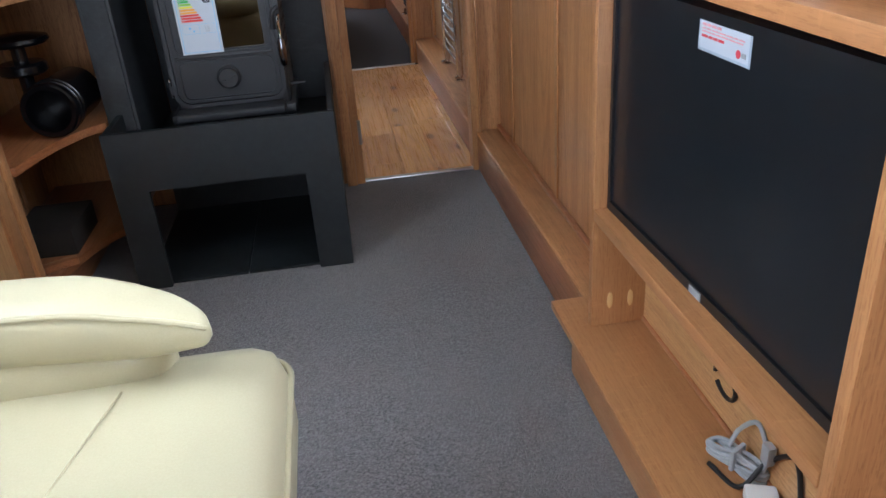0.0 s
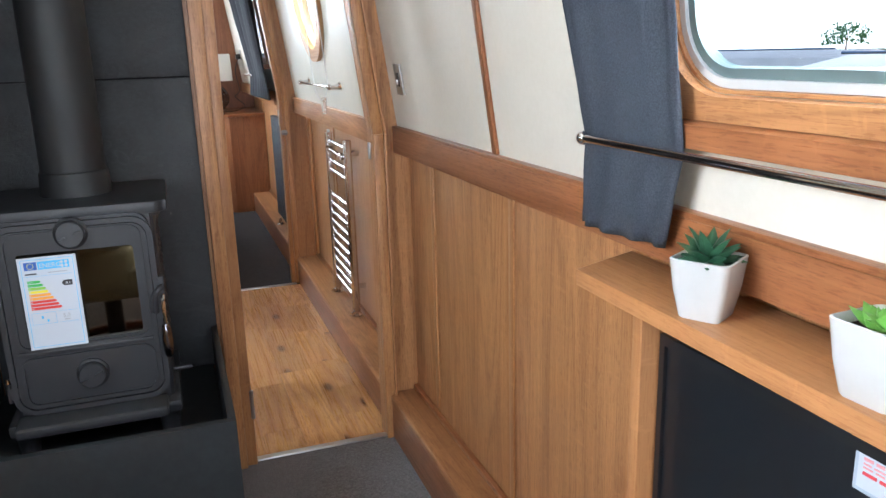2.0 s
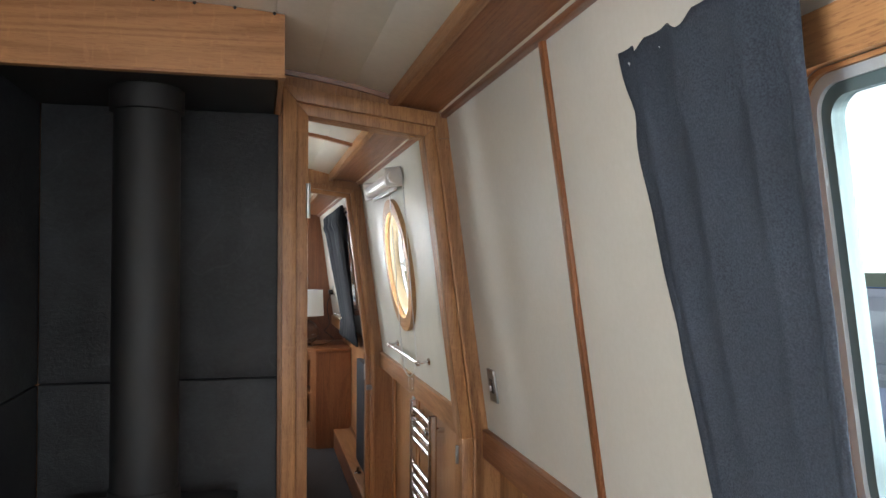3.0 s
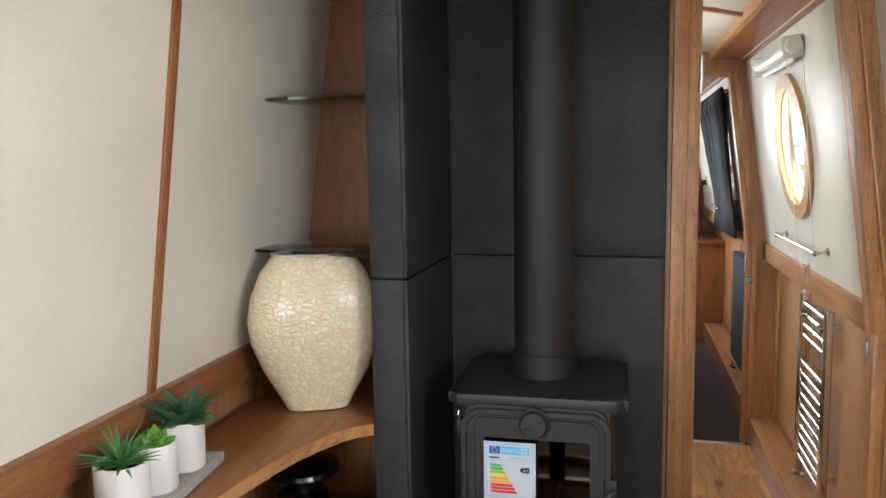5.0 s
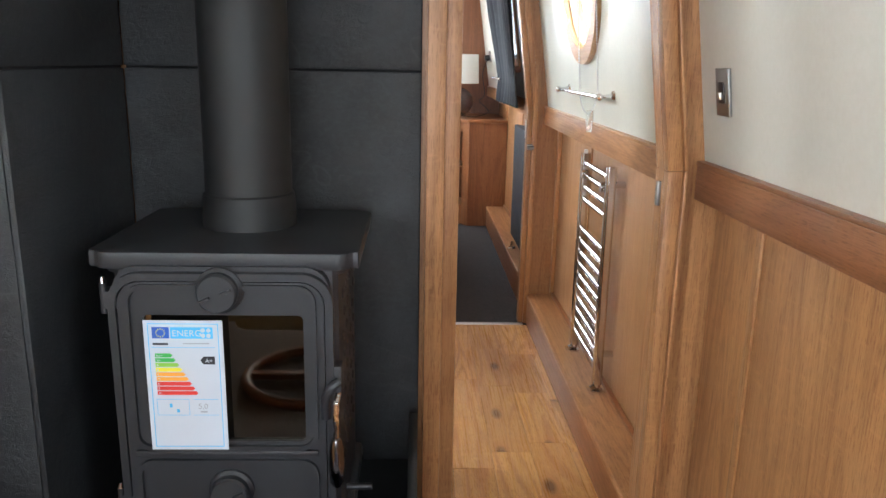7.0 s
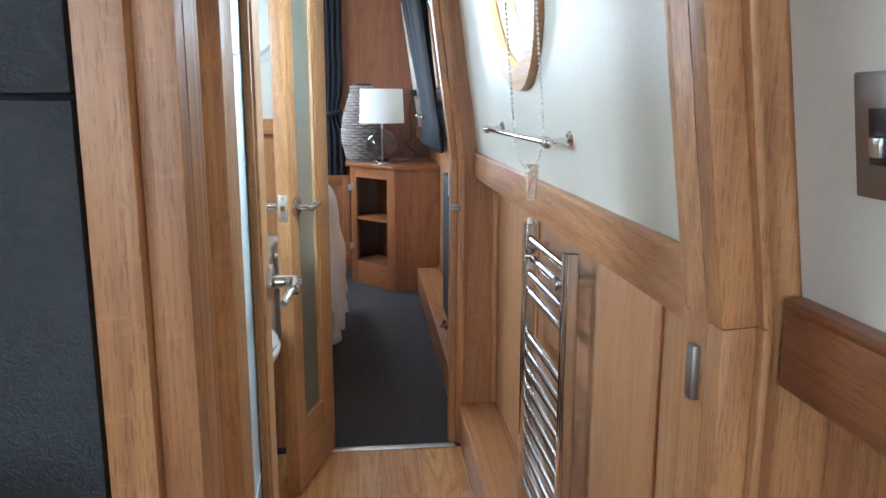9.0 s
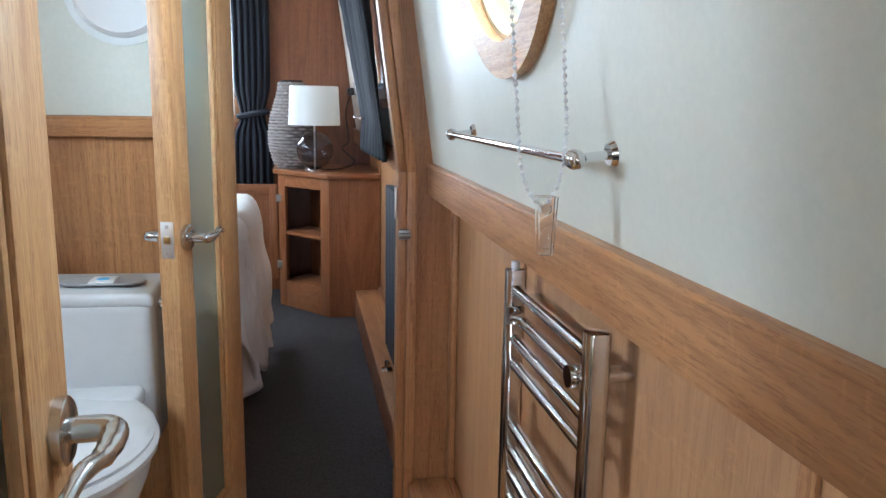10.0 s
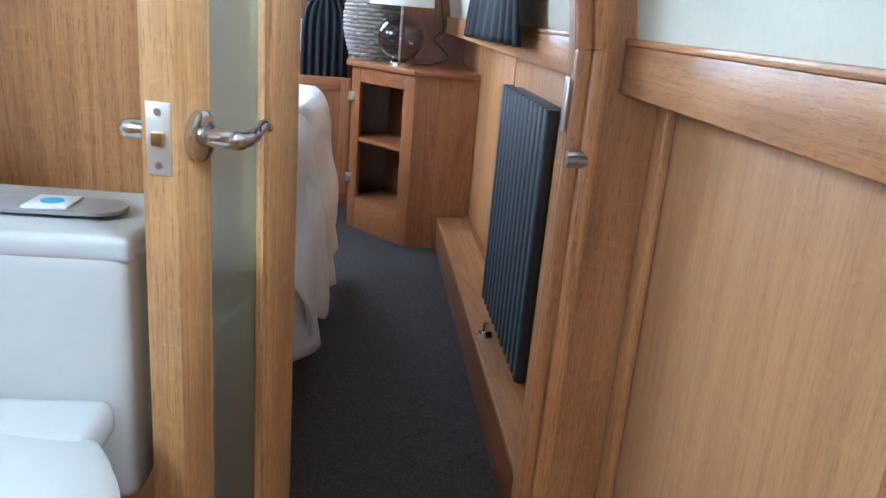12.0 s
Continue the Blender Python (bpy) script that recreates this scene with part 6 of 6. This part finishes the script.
c = part("cloth", bm, "navy_cloth", cb, angle=80)
c.modifiers.new("thickness", "SOLIDIFY").thickness = 0.003
part("tie", tube(bmesh.new(), [(-0.145 + 0.082 * math.cos(a), 7.38 - 0.04 * math.sin(a), 1.08 + 0.015 * math.cos(a)) for a in [i * 2 * math.pi / 30 for i in range(30)]], 0.017, 8, True), "navy_cloth", cb)
for ob in bpy.data.objects:
    if ob.parent and ob.parent.name.startswith("bedroom_curtain"):
        ob.data.materials[0] = MATS["navy_cloth"]
wb = thing("window_bow", "narrow oak-framed window in the bow bulkhead", "window", kind="structure")
part("window_frame", holed([(-0.66, 1.03), (-0.215, 1.03), (-0.215, 1.79), (-0.66, 1.79)], [[(-0.615, 1.075), (-0.255, 1.075), (-0.255, 1.745), (-0.615, 1.745)]], 0.015, XZ(BOW_Y - 0.015)), "oak_z", wb)
part("pane", cub(-0.63, -0.24, 7.47, 7.474, 1.06, 1.76), "clear_glass", wb).visible_shadow = False
ph = thing("door_pull", "small chrome pull handle on the bow door frame", "handle")
part("grip", tube(bmesh.new(), smooth_path([(-0.236, 7.434, 1.32), (-0.236, 7.41, 1.312), (-0.236, 7.405, 1.25), (-0.236, 7.41, 1.192), (-0.236, 7.434, 1.184)], 5), 0.006, 10), "chrome", ph)
for z in (1.32, 1.184):
    part("foot", lathe(bmesh.new(), [(0.014, 0), (0.012, 0.006)], 20, (-0.236, 7.435, z), Matrix.Rotation(radians(90), 4, "X")), "chrome", ph)
vt = thing("wall_vent", "white louvred ventilation grille on the bow bulkhead", "vent")
part("frame", holed(rounded(-0.335, -0.215, 0.78, 0.935, 0.004), [rounded(-0.322, -0.228, 0.793, 0.922, 0.002)], 0.01, XZ(BOW_Y - 0.01)), "white_plastic", vt)
part("backing", cub(-0.322, -0.228, 7.446, 7.449, 0.793, 0.922), "grey_plate", vt)
for i in range(9):
    part("slat", cub(-0.322, -0.228, 7.439, 7.4455, 0.797 + i * 0.014, 0.806 + i * 0.014, 0.001, rot=Matrix.Rotation(radians(25), 4, "X")), "white_plastic", vt)
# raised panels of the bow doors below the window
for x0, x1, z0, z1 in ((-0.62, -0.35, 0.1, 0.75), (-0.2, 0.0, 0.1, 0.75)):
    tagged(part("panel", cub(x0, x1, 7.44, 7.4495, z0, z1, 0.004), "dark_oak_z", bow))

# flat panel radiator with round tubes
br = thing("column_radiator", "dark blue vertical tube radiator on the pipe boxing", "radiator")
for i in range(12):
    y = 5.13 + i * 0.05
    part("tube", prism(bmesh.new(), [(0.475 + a, y + c, 0.185) for a, c in rounded(-0.016, 0.016, -0.0225, 0.0225, 0.014, 4)], (0, 0, 0.65), 0.002), "radiator_paint", br)
for z in (0.2, 0.8):
    part("header", cub(0.488, 0.52, 5.12, 5.7, z, z + 0.03, 0.004), "radiator_paint", br)
part("valve", lathe(bmesh.new(), [(0.024, 0.1505), (0.02, 0.158), (0.008, 0.16), (0.008, 0.186)], 20, (0.442, 5.47, 0)), "chrome", br)

# bed with draped linen
bd = thing("bed", "unmade double bed with rumpled white linen", "bed")
part("base", cub(-1.1, -0.2, 5.3, 6.36, 0.003, 0.36, 0.01), "oak_y", bd)
part("mattress", cushion(-1.12, -0.13, 5.25, 6.4, 0.36, 0.6, 0.05, 3, 0.01), "bed_linen", bd, angle=80)


def drape(name, y0, y1, x_edge, z_low, seed, top=0.6, mat="bed_linen", dip=0.1):
    """Cloth over the bed's edge: lies on top, rolls over and hangs in folds."""
    bm, grid = bmesh.new(), []
    rnd = random.Random(seed)
    f0 = rnd.random() * 6
    for i in range(61):
        s = i / 60
        y = y0 + (y1 - y0) * s
        low = z_low + dip * abs(2 * s - 0.9) ** 1.7 + 0.008 * math.sin(11 * s + f0)
        row = []
        for j in range(31):
            t = j / 30
            if t < 0.35:
                k = t / 0.35
                x, z = x_edge - 0.42 + 0.37 * k, top + 0.02 * math.sin(7 * k + 5 * s + f0) * (1 - k)
            elif t < 0.5:
                a = (t - 0.35) / 0.15 * math.pi / 2
                x, z = x_edge - 0.05 + 0.075 * math.sin(a), top - 0.12 + 0.12 * math.cos(a)
            else:
                k = (t - 0.5) / 0.5
                x, z = x_edge + 0.025 + 0.05 * k, top - 0.12 - (top - 0.12 - low) * k
                x += (0.004 + 0.015 * k) * math.sin(s * 17 * (y1 - y0) + f0 + 1.2 * math.sin(4 * s)) + 0.005 * math.sin(31 * s * (y1 - y0) + 3 * k)
            if t > 0.35:
                x -= 0.05 * max(0.0, 1 - s / 0.22) ** 2
            x += 0.014 * noise.noise(Vector((y * 8, t * 6, seed)))
            z += 0.008 * noise.noise(Vector((y * 7, t * 9, seed + 5)))
            row.append(bm.verts.new((x, y + 0.05 * t * (s - 0.5), z)))
        grid.append(row)
    for r1, r2 in zip(grid, grid[1:]):
        for j in range(30):
            bm.faces.new((r1[j], r1[j + 1], r2[j + 1], r2[j]))
    ob = part(name, bm, mat, bd, angle=80)
    ob.modifiers.new("thickness", "SOLIDIFY").thickness = 0.006


drape("sheet", 5.24, 6.38, -0.104, 0.12, 5, 0.65, dip=0.04)
drape("duvet", 5.22, 5.62, -0.118, 0.16, 2, 0.66, dip=0.3)
drape("top_sheet", 5.5, 6.12, -0.105, 0.07, 7, 0.7, dip=0.22)
drape("blanket", 5.82, 6.44, -0.092, 0.08, 9, 0.715, "waffle_linen", 0.12)
part("pillow", cushion(-0.9, -0.35, 5.9, 6.35, 0.61, 0.74, 0.05, 6, 0.03), "bed_linen", bd, angle=80)

# ---- outside: bank, moored boats, far trees ----
gr = part("ground", cub(9.0, 380, -380, 380, -0.9, -0.45), "bank_grass")
tagged(gr, "grassy canal bank beyond the water", "ground", kind="structure")


bm = bmesh.new()
ring = [(170 * math.cos(2 * math.pi * i / 64), 170 * math.sin(2 * math.pi * i / 64)) for i in range(64)]
lo, hi = [bm.verts.new((a, c, -0.6)) for a, c in ring], [bm.verts.new((a, c, 62)) for a, c in ring]
for i in range(64):
    bm.faces.new((lo[i], lo[(i + 1) % 64], hi[(i + 1) % 64], hi[i]))
m, nt, b = material("bright_cloud", (0.9, 0.92, 0.95), 1.0)
b.inputs["Emission Color"].default_value, b.inputs["Emission Strength"].default_value = (0.95, 0.97, 1.0, 1), 1.8
tagged(part("backdrop", bm, "bright_cloud"), "bright overcast sky low over the horizon", "sky", kind="structure")


def moored_boat(x, y, length, hull, cabin, stripe, label, turn=0.0):
    ob = thing("narrowboat", label, "boat", "moored boats", (x, y, -0.72))
    ob.rotation_euler.z = radians(turn)
    hl = length / 2
    outline = [(-1.0, -hl + 0.6), (-0.7, -hl + 0.15), (0.7, -hl + 0.15), (1.0, -hl + 0.6), (1.0, hl - 1.6), (0.55, hl - 0.5), (0.0, hl), (-0.55, hl - 0.5), (-1.0, hl - 1.6)]
    part("hull", prism(bmesh.new(), [(a, c, 0) for a, c in outline], (0, 0, 0.75), 0.03), hull, ob)
    part("rubbing_strake", prism(bmesh.new(), [(a * 1.03, c * 1.005, 0.55) for a, c in outline], (0, 0, 0.08), 0.01), stripe, ob)
    part("cabin", prism(bmesh.new(), [(-0.88, -hl + 1.4, 0.75), (0.88, -hl + 1.4, 0.75), (0.76, -hl + 1.4, 1.7), (0, -hl + 1.4, 1.8), (-0.76, -hl + 1.4, 1.7)], (0, length - 4.0, 0), 0.03), cabin, ob)
    for s in (-1, 1):
        for k in range(4):
            yy = -hl + 2.2 + k * (length - 5.5) / 3
            w = part("window", cub(s * 0.8, s * 0.86, yy - 0.4, yy + 0.4, 1.05, 1.5, 0.02), "upvc", ob)
            # opaque silver pane: sky glare on the glass given as colour
            part("pane", cub(s * 0.855, s * 0.872, yy - 0.34, yy + 0.34, 1.1, 1.45, 0.01), "silver_alloy", w)
    for k in range(3):
        part("fender", rod(bmesh.new(), (-1.1, -hl + 1.5 + k * 2.5, 0.25), (-1.1, -hl + 1.5 + k * 2.5, 0.62), 0.09, 14), "black_rubber", ob)
    part("hand_rail", tube(bmesh.new(), [(-0.7, -hl + 1.6, 1.82), (-0.7, hl - 3, 1.82)], 0.015), "chrome", ob)
    return ob


moored_boat(6.5, 4.6, 9.0, "glare_blue", "white_plastic", "red_paint", "blue and red narrowboat moored across the water", 8)
moored_boat(8.5, 13.5, 12.0, "glare_grey", "glare_grey", "white_plastic", "grey narrowboat moored against the far bank", 12)
moored_boat(6.8, -7.5, 11.0, "glare_grey", "glare_blue", "red_paint", "blue cabined narrowboat moored across the water", -4)
moored_boat(-6.5, 3.0, 11.0, "glare_grey", "white_plastic", "red_paint", "white cabined narrowboat on the far side", 3)
tb = thing("bow_neighbour", "teal narrowboat moored ahead of the bow", "boat", "moored boats", (-2.0, 13.0, -0.72))
part("hull", cub(-1.0, 1.0, -3.5, 3.5, 0, 1.5, 0.1), "teal_paint", tb)
part("cabin", cub(-0.8, 0.8, -2.5, 3.0, 1.5, 2.1, 0.08), "teal_paint", tb)


def bush(x, y, z, r, seed):
    rnd = random.Random(seed)
    ob = thing("bush", "leafy hedge bush on the far bank", "bush", "bank hedge", (x, y, z))
    part("trunk", rod(bmesh.new(), (0, 0, 0), (0.1, 0.05, r), 0.12, 8, 0.05), "dark_oak_z", ob)
    bm = bmesh.new()
    for i in range(420):
        a, b_, rr = rnd.random() * 6.28, math.acos(rnd.uniform(-0.3, 1)), r * rnd.uniform(0.55, 1.08)
        c = Vector((rr * math.sin(b_) * math.cos(a), rr * math.sin(b_) * math.sin(a), r * 0.7 + 0.75 * rr * math.cos(b_)))
        s = 0.22
        q = Euler((rnd.random() * 6, rnd.random() * 6, rnd.random() * 6)).to_matrix()
        bm.faces.new([bm.verts.new(c + q @ Vector(p)) for p in ((-s, 0, 0), (0, -s * 0.5, 0.03), (s, 0, 0), (0, s * 0.5, 0.03))])
    part("crown", bm, "leaf_grass", ob)


for i in range(9):
    bush(75 + 6 * math.sin(i * 2.1), -10 + i * 9.5, -0.46, 2.0 + 0.5 * math.sin(i * 1.7), i)

# ---- oak planks of the bathroom floor ----
rnd = random.Random(21)
x = -0.62
while x < 0.405:
    w = 0.125
    y = 2.765 - rnd.random() * 0.5
    while y < 4.575:
        ln = rnd.choice((0.38, 0.5, 0.66))
        y0, y1 = max(y, 2.762), min(y + ln, 4.575)
        if y1 - y0 > 0.03:
            part("plank", cub(x + 0.0004, min(x + w, 0.408) - 0.0004, y0 + 0.0004, y1 - 0.0004, -0.006, 0.0005 * rnd.random()), "floor_oak", bath_floor)
        y += ln
    x += w
